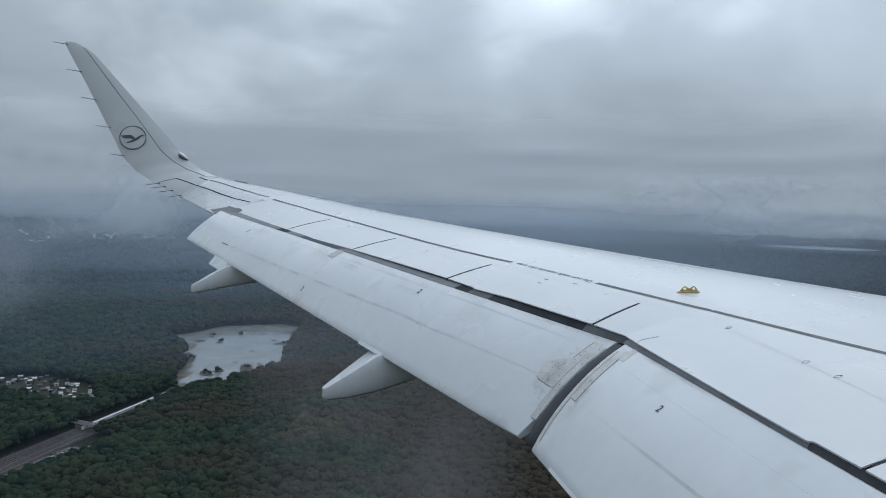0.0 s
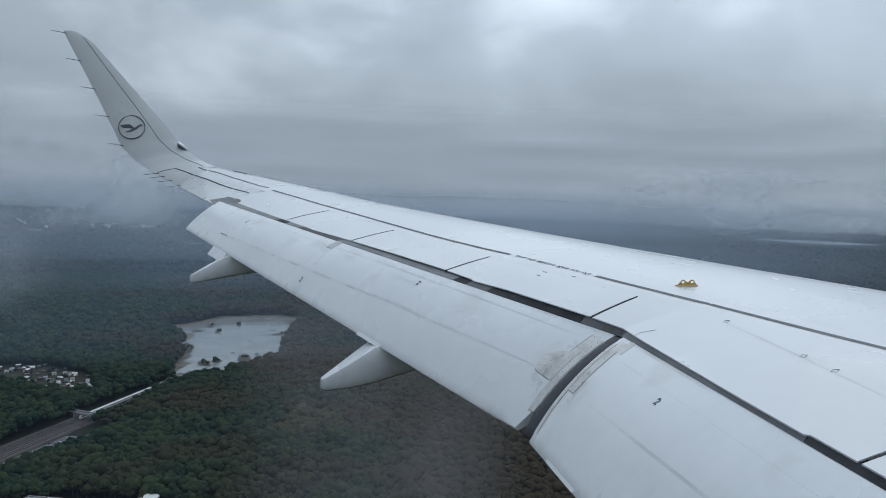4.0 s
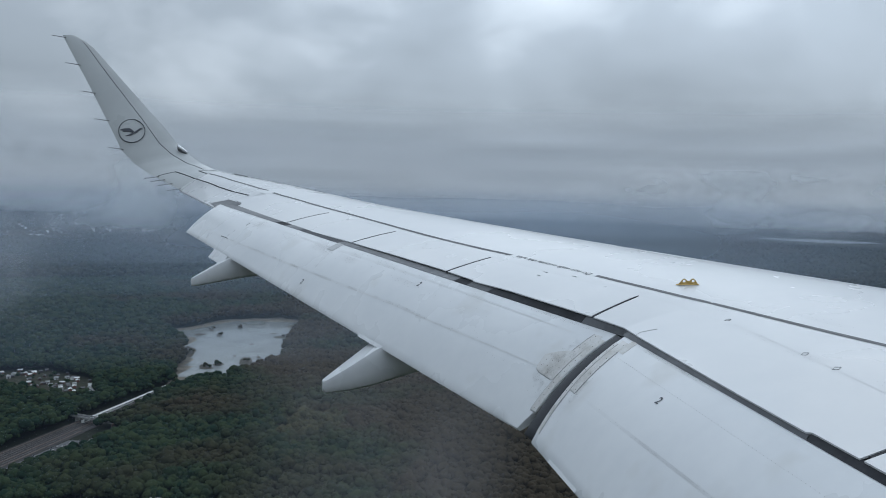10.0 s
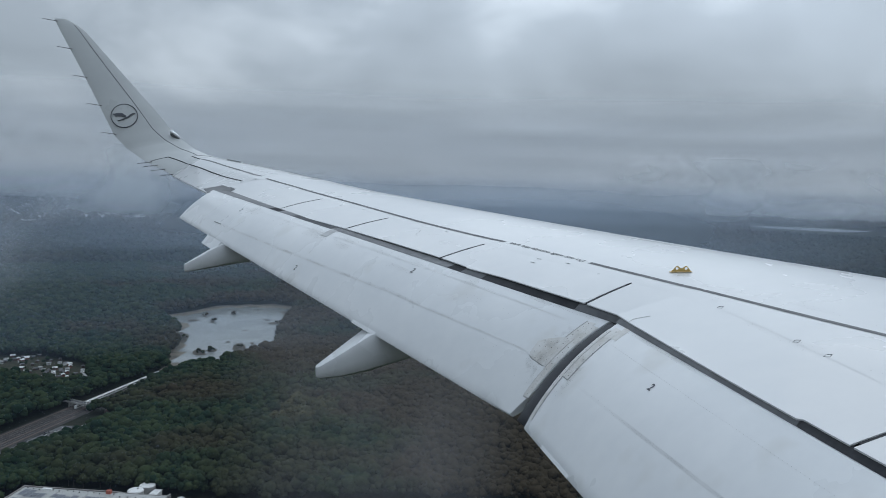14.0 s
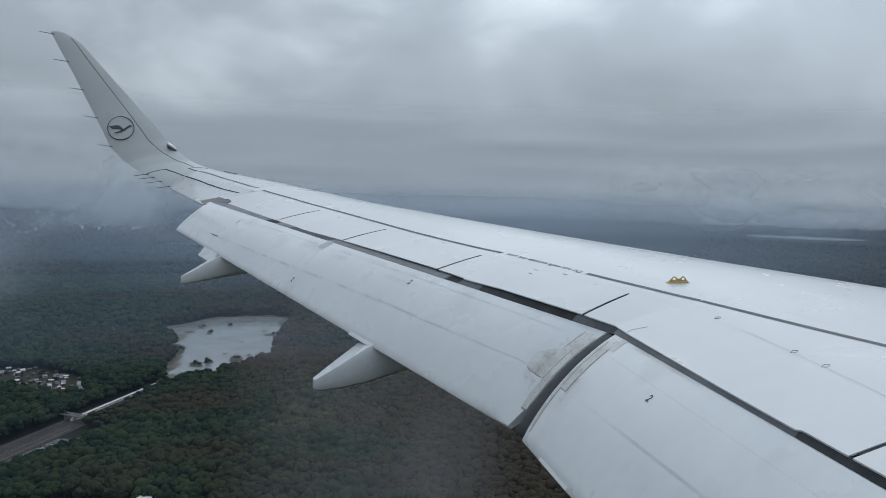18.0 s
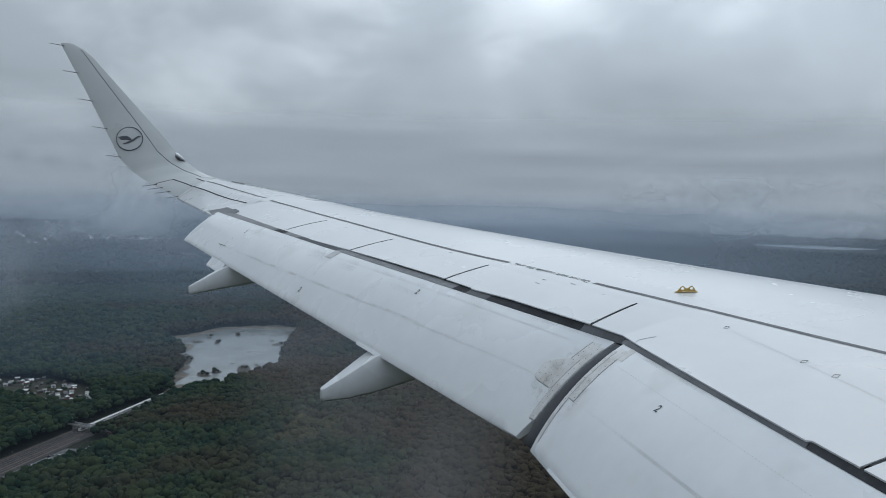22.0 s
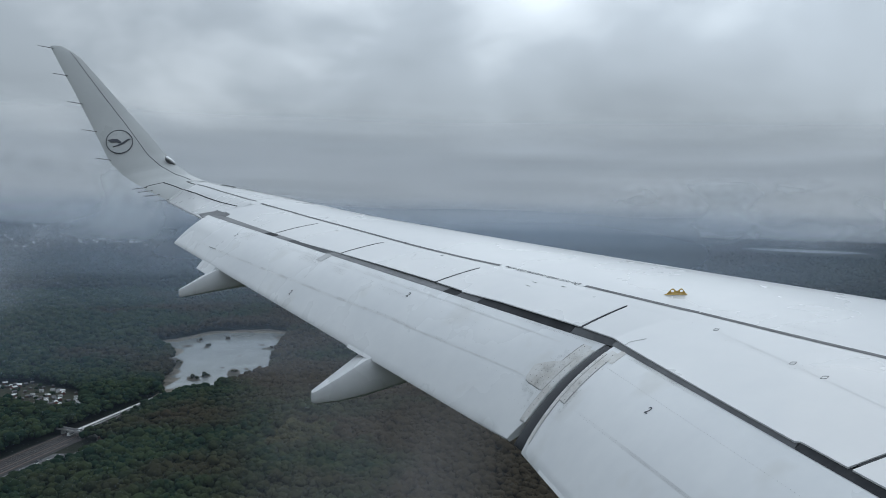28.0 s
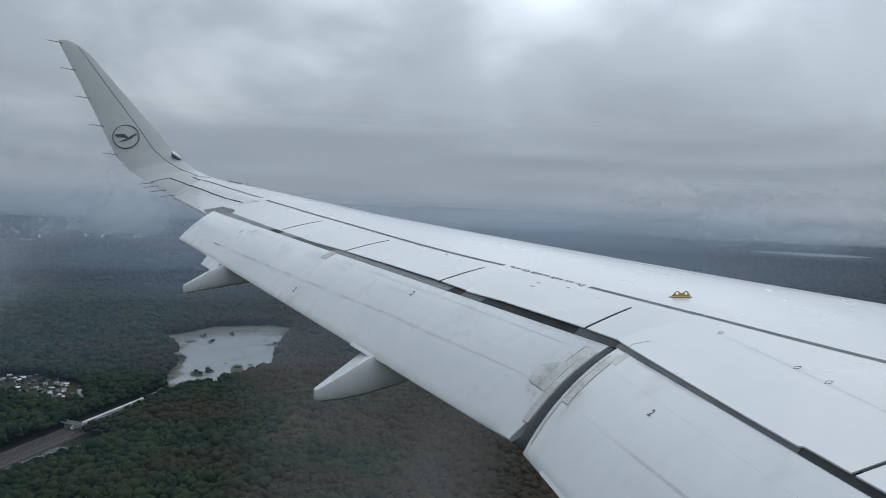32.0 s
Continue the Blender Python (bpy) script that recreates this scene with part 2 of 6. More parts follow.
M_GAP = material("grey_bulb_seal", (0.075, 0.078, 0.088), 0.7, colour2=(0.055, 0.058, 0.066), scale=6)
M_NAVY = material("navy_marking", (0.05, 0.056, 0.072), 0.5, colour2=(0.075, 0.08, 0.095), scale=8)
M_METAL = material("bare_alloy_plate", (0.68, 0.675, 0.665), 0.42, metal=0.15, colour2=(0.56, 0.54, 0.515), scale=9, lo=0.4, hi=0.68)
M_RIVET = material("dirty_rivet", (0.13, 0.125, 0.12), 0.6, colour2=(0.20, 0.19, 0.185), scale=30)
M_YELLOW = material("yellow_hook_paint", (0.66, 0.45, 0.15), 0.42, colour2=(0.55, 0.37, 0.11), scale=25)
M_EDGE = material("polished_leading_edge", (0.72, 0.73, 0.74), 0.25, metal=0.85, colour2=(0.62, 0.63, 0.65), scale=2)
M_GLASS = material("lamp_lens", (0.16, 0.165, 0.17), 0.10, colour2=(0.07, 0.072, 0.075), scale=20)
M_WICK = material("carbon_wick", (0.09, 0.09, 0.095), 0.6, colour2=(0.08, 0.08, 0.085), scale=30)


def part(name, bm, mat, parent=None, label="", smooth=False):
    me = bpy.data.meshes.new(name)
    bm.to_mesh(me)
    bm.free()
    me.materials.append(mat)
    if smooth:
        me.polygons.foreach_set("use_smooth", [True] * len(me.polygons))
    ob = new(name, me)
    if parent:
        ob.parent = parent
    if label:
        ob["label"] = label
    return ob


def thing(name, label, category, group="", kind="", at=None):
    ob = tagged(new(name), label, category, group, kind)
    ob.empty_display_size = 0.1
    if at is not None:
        ob.matrix_basis = at
    return ob


def loft(bm, rings, closed=True, caps=True):
    """Skin over rings of equal length."""
    vs = [[bm.verts.new(p) for p in ring] for ring in rings]
    n = len(vs[0])
    for a, b in zip(vs, vs[1:]):
        for i in range(n if closed else n - 1):
            j = (i + 1) % n
            bm.faces.new((a[i], a[j], b[j], b[i]))
    if caps and closed:
        bm.faces.new(vs[0][::-1])
        bm.faces.new(vs[-1])
    return vs


def box(bm, x0, x1, y0, y1, z0, z1, m=None):
    vs = [bm.verts.new((x, y, z)) for x in (x0, x1) for y in (y0, y1) for z in (z0, z1)]
    if m is not None:
        for v in vs:
            v.co = m @ v.co
    for f in ((0, 1, 3, 2), (4, 6, 7, 5), (0, 4, 5, 1), (2, 3, 7, 6), (0, 2, 6, 4), (1, 5, 7, 3)):
        bm.faces.new([vs[i] for i in f])


def box_mesh(name, x0, x1, y0, y1, z0, z1, mat, parent=None, label="", m=None):
    bm = bmesh.new()
    box(bm, x0, x1, y0, y1, z0, z1, m)
    return part(name, bm, mat, parent, label)

# ---------------------------------------------------------------- land
NEAR = 2500.0


def land(x, y):
    """Height of the land: level woods, swelling into far hills that close the horizon."""
    r = math.hypot(x, y)
    if r <= NEAR:
        return 0.0
    u = (r - NEAR) / 2400.0
    return EYE * (1 - r / (NEAR * 16 ** u))


def far(az, d):
    """Place on the land in the direction az (degrees from +Y towards +X), d metres off as the eye judges it."""
    r = d if d <= NEAR else NEAR + 2400.0 * math.log(d / NEAR) / math.log(16)
    x, y = r * math.sin(radians(az)), r * math.cos(radians(az))
    return Vector((x, y, land(x, y))), r / d


M_SOIL = material("woodland_floor", (0.018, 0.023, 0.016), 0.95, colour2=(0.030, 0.031, 0.022), scale=0.012, bump=0.6, bump_scale=0.15,
                  extra=((0.025, 0.034, 0.020), 0.0016, 0.5, 0.6), spec=0.1)
# distance haze is mixed into the hills' blue-grey base colour
M_HILL = material("hazed_wooded_hills", (0.040, 0.052, 0.050), 0.95, colour2=(0.065, 0.075, 0.075), scale=0.006, spec=0.1, stretch=(1, 1, 4))
# pond's pale base adds the brightness that its sky reflection falls short of
M_WATER = material("pale_pond_water", (0.27, 0.285, 0.285), 0.10, colour2=(0.22, 0.235, 0.23), scale=0.02, spec=0.6, bump=0.01, bump_scale=1.5)
M_SAND = material("muddy_bank", (0.16, 0.14, 0.11), 0.9, colour2=(0.085, 0.075, 0.06), scale=0.06)
M_REED = material("reed_bed", (0.070, 0.060, 0.045), 0.9, colour2=(0.040, 0.038, 0.028), scale=0.08)
M_GRASS = material("meadow_grass", (0.060, 0.125, 0.035), 0.95, colour2=(0.085, 0.14, 0.05), scale=0.05, spec=0.1)
M_DRYGRASS = material("rough_grass", (0.070, 0.075, 0.050), 0.95, colour2=(0.095, 0.090, 0.062), scale=0.04, spec=0.1)

bm = bmesh.new()
radii = [0.0, 200, 400, 600, 800, 1000, 1300, 1600, 1900, 2200, 2500] + [2500 + 120 * i for i in range(1, 21)]
prev = None
for r in radii[1:]:
    ring = []
    for i in range(120):
        a = i * math.tau / 120
        x, y = r * math.sin(a), r * math.cos(a)
        ring.append(bm.verts.new((x, y, land(x, y))))
    if prev is None:
        c = bm.verts.new((0, 0, 0))
        for i in range(120):
            bm.faces.new((c, ring[(i + 1) % 120], ring[i]))
    else:
        for i in range(120):
            j = (i + 1) % 120
            bm.faces.new((prev[i], prev[j], ring[j], ring[i]))
    prev = ring
bmesh.ops.recalc_face_normals(bm, faces=bm.faces)
ground = part("ground", bm, M_SOIL, smooth=True)
tagged(ground, "dark woodland floor reaching to hazy far hills", "ground", kind="structure")

bm = bmesh.new()
rings = []
for i in range(361):
    a = i * math.tau / 360
    hgt = 232 + 5 * noise.noise((math.sin(a) * 4, math.cos(a) * 4, 0)) + 3 * noise.noise((math.sin(a) * 17, math.cos(a) * 17, 5))
    rings.append([(4890 * math.sin(a), 4890 * math.cos(a), 180), (4915 * math.sin(a), 4915 * math.cos(a), hgt),
                  (4960 * math.sin(a), 4960 * math.cos(a), 180)])
loft(bm, rings, closed=False)
backdrop = part("backdrop", bm, M_HILL)
tagged(backdrop, "low blue-grey wooded hills on the horizon", "hills", kind="structure")


def patch(name, outline, mat, z, label, category, kind="structure", rough=0.0):
    """A flat area of ground cover, its rim wavering a little."""
    bm = bmesh.new()
    pts = []
    n = len(outline)
    for i in range(n):
        p0, p1, p2, p3 = (Vector(outline[(i + k) % n]) for k in (-1, 0, 1, 2))
        for k in range(5):
            u = k / 5
            q = 0.5 * (2 * p1 + (p2 - p0) * u + (2 * p0 - 5 * p1 + 4 * p2 - p3) * u * u + (3 * p1 - p0 - 3 * p2 + p3) * u ** 3)
            w = rough * noise.noise((q.x * 0.05, q.y * 0.05, z))
            pts.append((q.x + w, q.y + w, z + land(q.x, q.y)))
    f = bm.faces.new([bm.verts.new(p) for p in pts])
    f.normal_update()
    if f.normal.z < 0:
        f.normal_flip()
    bmesh.ops.triangulate(bm, faces=bm.faces[:])
    ob = part(name, bm, mat)
    return tagged(ob, label, category, kind=kind)


POND = [(-19, 1519), (9, 1536), (34, 1561), (68, 1605), (101, 1619), (144, 1624), (186, 1615), (212, 1573), (194, 1488), (168, 1409), (142, 1245), (124, 1204),
        (92, 1186), (82, 1150), (62, 1134), (50, 1117), (25, 1112), (10, 1102), (-1, 1108), (-9, 1150), (10, 1268), (10, 1392), (-5, 1445)]
BANK = [(96 + (c[0] - 96) * 1.10 - 5, 1400 + (c[1] - 1400) * 1.07 + 16) for c in POND]
patch("mud_bank", BANK, M_SAND, 0.25, "brown muddy rim round the forest pond", "bank", rough=16)
patch("water", POND, M_WATER, 0.5, "pale forest pond under a grey sky", "pond", rough=24)
ISLETS = ((27, 1215, 9, 22), (44, 1227, 8, 8), (85, 1241, 8, 34), (6, 1337, 7, 48), (44, 1525, 4, 12), (56, 1477, 4, 18), (95, 1543, 3, 10),
          (158, 1437, 10, 12), (148, 1472, 6, 8), (102, 1376, 3, 7), (190, 1540, 7, 22), (106, 1269, 4, 10), (70, 1285, 3, 6), (24, 1485, 10, 10))
for ox, oy, sx, sy in ISLETS:
    patch("reed_island", [(ox + sx * math.cos(k * 1.047) * (1 + 0.3 * math.sin(k * 5)), oy + sy * math.sin(k * 1.047)) for k in range(6)], M_REED, 0.8,
          "low reed and mud islet in the pond", "islet", kind="", rough=6)
# the long lake by the horizon
lake = [far(a, d)[0] for a, d in ((37.6, 6020), (39.2, 6130), (41.5, 6210), (43.6, 6190), (45.4, 6060), (44.4, 5900), (42.6, 5760), (40.6, 5800), (39.0, 5900))]
# sky reflected at a low angle is put into the lake's pale base colour
M_LAKE = material("sky_toned_lake_water", (0.50, 0.52, 0.53), 0.16, colour2=(0.44, 0.46, 0.47), scale=0.01, spec=0.6)
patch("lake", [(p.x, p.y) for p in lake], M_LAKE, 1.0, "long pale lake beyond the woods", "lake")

# ---------------------------------------------------------------- port wing
WZ = EYE - 0.831
KINK = 6.4


def te_x(y):
    if y < KINK:
        return -0.078 * (KINK - y) - 0.005
    if y < 13.3:
        return -0.302 * (y - KINK)
    return -2.20 - 0.60 * (y - 13.3) / 2.9


def te_z(y):
    base = 0.075 * (y - KINK) + 0.002 * (y - KINK) ** 2
    if y < 13.3:
        return base
    return 0.58 + 0.17 * (y - 13.3) / 2.9


def le_x(y):
    line = -0.302 * (y - KINK) if y > KINK else 0.0
    return line + 1.15 * (2.784 - 0.512 * (y - KINK) - line)


def camber(y):
    return max(0.05, 0.24 - 0.0165 * (y - KINK)), max(0.0, 0.0107 * (y - KINK)) + max(0.0, 0.075 * (y - 13.3))


def interp(table, y):
    """Straight-line reading of a short table of (y, value), y rising."""
    for (a, u), (b, v) in zip(table, table[1:]):
        if y <= b:
            return u + (v - u) * (y - a) / (b - a)
    return table[-1][1]


# the nose rides on smoothly past the aileron's step in the rear edge
NOSE = ((1.0, 0.0), (12.2, 0.0), (12.9, 0.012), (13.2999, 0.024), (13.3, 0.057), (14.3, 0.050), (15.0, 0.036), (15.5, 0.022), (16.2, 0.0))


def nose_rise(s, y):
    t = min(max((s - 0.18) / 0.17, 0.0), 1.0)
    return interp(NOSE, y) * t * t * (3 - 2 * t) if t > 0 else 0.0


def upper(s, y, lift=0.0):
    """The upper skin: s = 0 at the trailing edge of the fixed wing, 1 at the leading edge."""
    a, q = camber(y)
    x = te_x(y) + s * (le_x(y) - te_x(y))
    return Vector((x, y, WZ + te_z(y) + q * s + a * 4 * s * (1 - s) + nose_rise(s, y) + lift))


def lower(s, y):
    a, q = camber(y)
    x = te_x(y) + s * (le_x(y) - te_x(y))
    return Vector((x, y, WZ + te_z(y) - 0.04 * (1 - s) + q * s - 0.75 * a * (4 * s * (1 - s)) ** 0.75 + nose_rise(s, y)))


def chord(y):
    return le_x(y) - te_x(y)


def panel_s(y):
    return 0.44 / chord(y) if y < 13.25 else 0.30


wing = thing("aircraft_wing", "white airliner wing with flaps fully lowered, wet and slightly grimy", "aircraft wing")
wing.location = (0, 0, 0)

# main skin, from the rear spar round the nose and back below
bm = bmesh.new()
rings = []
stations = [1.35 + 0.15 * i for i in range(99)] + [16.2]
for y in stations:
    s0 = panel_s(y)
    ring = [upper(s0 - 0.012, y, -0.003)] + [upper(s0 + (1 - s0) * (1 - (1 - k / 22) ** 1.5), y) for k in range(23)]
    ring += [lower(1 - (1 - s0) * (k / 12) ** 1.5, y) for k in range(1, 13)]
    rings.append(ring)
loft(bm, rings)
part("wing_skin", bm, M_WING, wing, "glossy white painted upper skin", smooth=True).data.set_sharp_from_angle(angle=radians(35))

# bright slat edge
bm = bmesh.new()
rings = []
for i in range(40):
    y = 2.0 + 13.4 * i / 39
    rings.append([upper(s, y, 0.004) for s in (0.955, 0.97, 0.985, 0.997)] + [lower(s, y) - Vector((0, 0, 0.004)) for s in (0.997, 0.985, 0.97)])
loft(bm, rings, closed=False)
part("slat_edge", bm, M_EDGE, wing, "bare metal leading edge", smooth=True)

# shroud panels, spoilers and aileron behind the spar
SKEW = ((1.0, 0.0), (6.0, 0.0), (6.7, 0.105), (8.39, 0.045), (10.0, -0.015), (11.5, -0.05), (13.1, 0.0), (17.0, 0.0))


def skewed(y, s, ps, lift=0.0):
    """On the upper skin, with the spoiler joints' slant across the chord."""
    return upper(s, y + interp(SKEW, y) * s / ps, lift)


def rear_panel(name, y0, y1, thick=0.022, label="", fwd=0.0):
    bm = bmesh.new()
    rings = []
    n = max(3, int((y1 - y0) / 0.02))
    for i in range(n + 1):
        y = y0 + (y1 - y0) * i / n
        ps = panel_s(y)
        sb = interp(fwd, y) / chord(y) if isinstance(fwd, tuple) else fwd / chord(y)
        top = [skewed(y, sb + (ps - sb) * k / 6, ps) for k in range(7)]
        bot = [p - Vector((0, 0, thick * (0.35 + 0.65 * k / 6))) for k, p in enumerate(top)]
        rings.append(top + bot[::-1])
    loft(bm, rings)
    ob = part(name, bm, M_WING, wing, label, smooth=True)
    ob.data.set_sharp_from_angle(angle=radians(35))
    return ob


# the inner panels overhang the cove, with a small step in their rear edge
LIP = ((1.9, -0.040), (4.2, -0.034), (4.565, -0.031), (4.575, -0.048), (5.1, -0.044), (6.2, -0.026), (6.45, -0.016), (6.74, 0.0))
rear_panel("shroud_panel", 1.95, 4.26, fwd=LIP)
rear_panel("spoiler", 4.285, 6.2105, fwd=LIP)
rear_panel("shroud_panel", 6.2105, 6.696, fwd=LIP)
# the outer spoilers' rear edge steps and overhangs a little more towards the tip
LIP_OUT = ((6.7, 0.0), (7.57, 0.011), (8.0, -0.010), (8.02, 0.004), (8.5, 0.020), (9.2, 0.016), (10.07, -0.004), (10.7, -0.033), (11.6, -0.052), (13.15, -0.045))
JOINTS = (6.708, 8.392, 10.002, 11.502, 13.1445)
for y0, y1 in zip(JOINTS, JOINTS[1:]):
    rear_panel("spoiler", y0 + 0.012, y1 - 0.012, fwd=LIP_OUT)
rear_panel("shroud_panel", 13.1325, 13.415, fwd=0.05)
rear_panel("aileron", 13.42, 16.0, thick=0.06, fwd=((13.42, -0.115), (13.76, -0.0985), (14.87, -0.048), (16.0, -0.006)), label="slightly drooped white aileron")
rear_panel("tip_panel", 16.01, 16.2, thick=0.06, fwd=-0.003)

# cove below the spoilers' edge, the recess's shade put into its colours: dark inboard, greyer outboard
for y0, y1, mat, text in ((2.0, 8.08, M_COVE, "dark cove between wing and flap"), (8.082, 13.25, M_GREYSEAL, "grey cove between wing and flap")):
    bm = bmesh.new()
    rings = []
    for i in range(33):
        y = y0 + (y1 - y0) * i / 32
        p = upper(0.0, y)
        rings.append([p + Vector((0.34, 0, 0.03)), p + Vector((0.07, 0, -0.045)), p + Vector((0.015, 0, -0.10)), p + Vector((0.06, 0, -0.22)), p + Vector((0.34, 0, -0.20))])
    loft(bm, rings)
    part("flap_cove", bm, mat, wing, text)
# black lengths of the cove seal
for y0, y1 in ((6.75, 7.8), (2.2, 4.62)):
    bm = bmesh.new()
    loft(bm, [[upper(0, y) + Vector((0.066, 0, -0.040)), upper(0, y) + Vector((0.009, 0, -0.098)), upper(0, y) + Vector((0.02, 0, -0.104)), upper(0, y) + Vector((0.075, 0, -0.046))]
              for y in (y0 + (y1 - y0) * i / 6 for i in range(7))])
    part("cove_seal", bm, M_SEAL, wing, "black rubber seal")


def bez(p0, p1, p2, u):
    return (p0[0] * (1 - u) ** 2 + 2 * p1[0] * u * (1 - u) + p2[0] * u * u, p0[1] * (1 - u) ** 2 + 2 * p1[1] * u * (1 - u) + p2[1] * u * u)


# flap sections: (y, top x, z, rear x, z), hinged well down
FLAP_OUT = ((6.52, -0.053, -0.052, -0.680, -0.655), (13.25, -2.2175, 0.572, -2.688, 0.213))
FLAP_IN = ((1.95, -0.395, -0.350, -1.02, -1.00), (6.37, -0.038, -0.033, -0.670, -0.676))


def flap_at(flap, y):
    (y0, *a), (y1, *b) = flap
    u = (y - y0) / (y1 - y0)
    return [p + (q - p) * u for p, q in zip(a, b)]


def flap_top(flap, y, u, lift=0.0):
    """A point on the flap's upper skin, u = 0 at the nose, 1 at the rear edge."""
    tx, tz, rx, rz = flap_at(flap, y)
    ln = math.hypot(tx - rx, tz - rz)
    nx, nz = -(rz - tz) / ln * -1, (tx - rx) / ln
    nx = (tz - rz) / ln * -1
    mx, mz = (tx + rx) / 2 + nx * ln * 0.14 + 0.0, (tz + rz) / 2 + nz * ln * 0.14
    x, z = bez((tx, tz), (mx, mz), (rx, rz), u)
    return Vector((x + nx * lift, y, WZ + z + nz * lift))


def flap(name, spec, y0, y1, label):
    bm = bmesh.new()
    rings = []
    n = 30
    for i in range(n + 1):
        y = y0 + (y1 - y0) * i / n
        tx, tz, rx, rz = flap_at(spec, y)
        top = [flap_top(spec, y, k / 14) for k in range(15)]
        if spec is FLAP_OUT and i == n:
            # the outer end is cut at a slant
            top = [flap_top(spec, y + 0.11 * (1 - k / 14) - 0.05 * math.sin(math.pi * k / 14), k / 14) for k in range(15)]
        if spec is FLAP_OUT and i == 0:
            # the inner rear corner is trimmed back
            top = [flap_top(spec, y + 0.065 * max(0.0, (k / 14 - 0.78) / 0.22), k / 14) for k in range(15)]
        c = math.hypot(tx - rx, tz - rz)
        nose = [Vector((tx + 0.10 * c, y, WZ + tz - 0.03 * c)), Vector((tx + 0.17 * c, y, WZ + tz - 0.10 * c)), Vector((tx + 0.14 * c, y, WZ + tz - 0.19 * c))]
        low = [Vector((rx + (tx - rx) * k + 0.02 * math.sin(k * 3), y, WZ + rz + (tz - rz) * k - 0.012 - 0.19 * c * math.sin(k * 1.5) ** 1.2)) for k in (0.0, 0.25, 0.5, 0.8)]
        if spec is FLAP_OUT and i == 0:
            low[0].y += 0.065
            low[1].y += 0.03
        rings.append(top[::-1] + nose + low[::-1])
    loft(bm, rings)
    return part(name, bm, M_FLAP, wing, label, smooth=True)


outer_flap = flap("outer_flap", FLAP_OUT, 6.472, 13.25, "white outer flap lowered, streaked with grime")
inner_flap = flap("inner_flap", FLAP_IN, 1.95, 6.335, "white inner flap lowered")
for ob in (outer_flap, inner_flap):
    ob.data.set_sharp_from_angle(angle=radians(40))


# sloping seal strips that close the slot between the panels' edge and the flap's nose; their tones include the slot's
# shade
STRIPS = ((FLAP_OUT, 11.60, 13.2, M_GREYSEAL, "grey seal strip"), (FLAP_OUT, 11.355, 11.595, M_SEAL, "short black seal strip"), (FLAP_OUT, 11.01, 11.35, M_GREYSEAL, "grey seal strip"),
          (FLAP_OUT, 10.14, 11.005, M_COVE, "dark seal strip"), (FLAP_OUT, 8.19, 10.135, M_GREYSEAL, "grey seal strip"), (FLAP_OUT, 8.02, 8.185, M_SEAL, "short black seal strip"),
          (FLAP_OUT, 7.76, 8.015, M_RAMP, "dark grey seal strip"), (FLAP_OUT, 6.78, 7.755, M_SEAL, "black seal strip"), (FLAP_OUT, 6.363, 6.775, M_RAMP, "dark grey seal strip"),
          (FLAP_IN, 4.575, 6.36, M_RAMP, "dark grey seal strip"),
          (FLAP_IN, 1.97, 4.57, M_SEAL, "black seal strip"))
for spec, y0, y1, mat, text in STRIPS:
    bm = bmesh.new()
    rings = []
    for i in range(25):
        y = y0 + (y1 - y0) * i / 24
        a = upper(0.0, y) + Vector((interp(LIP if y < 6.74 else LIP_OUT, y) + 0.012, 0, -0.010))
        b = flap_top(spec, y, 0.006 if spec is FLAP_OUT else 0.025, 0.002)
        rings.append([a, b, b + Vector((0.09, 0, -0.05)), a + Vector((0.08, 0, -0.05))])
    loft(bm, rings)
    part("seal_strip", bm, mat, wing, text)


def ribbon(name, pts, width, mat, parent, label="", thick=0.003):
    """A thin strip along a row of points, lying on the skin below it."""
    bm = bmesh.new()
    rings = []
    for i, p in enumerate(pts):
        d = (pts[min(i + 1, len(pts) - 1)] - pts[max(i - 1, 0)]).normalized()
        side = d.cross(Vector((0, 0, 1))).normalized() * width / 2
        side.z = 0
        up_v = Vector((0, 0, thick + 0.008))
        rings.append([p - side, p + side, p + side - up_v, p - side - up_v])
    loft(bm, rings)
    return part(name, bm, mat, parent, label)


def film(name, pts_a, pts_b, mat, host):
    """A thin dirt film between two rows of points on the skin."""
    bm = bmesh.new()
    uv = bm.loops.layers.uv.new("uv")
    va, vm, vb = [bm.verts.new(p) for p in pts_a], [bm.verts.new((p + q) / 2) for p, q in zip(pts_a, pts_b)], [bm.verts.new(p) for p in pts_b]
    n = len(va) - 1
    for i in range(n):
        for lo_v, hi_v, w0, w1 in ((va, vm, 0, 0.5), (vm, vb, 0.5, 1)):
            f = bm.faces.new((lo_v[i], lo_v[i + 1], hi_v[i + 1], hi_v[i]))
            for lp, (a, b) in zip(f.loops, ((i, w0), (i + 1, w0), (i + 1, w1), (i, w1))):
                lp[uv].uv = (a / n, b)
    return part(name, bm, mat, host, smooth=True)


def painted(name, table, y0, y1, n, width, mat, label="", lift=0.0012):
    """A painted line that hugs the upper skin along a table of (y, s)."""
    ys = [y0 + (y1 - y0) * i / n for i in range(n + 1)]
    edge = [width / 2 / chord(y) for y in ys]
    ob = film(name, [upper(interp(table, y) - e, y, lift) for y, e in zip(ys, edge)], [upper(interp(table, y) + e, y, lift) for y, e in zip(ys, edge)], mat, wing)
    return tagged(ob, label) if label else ob


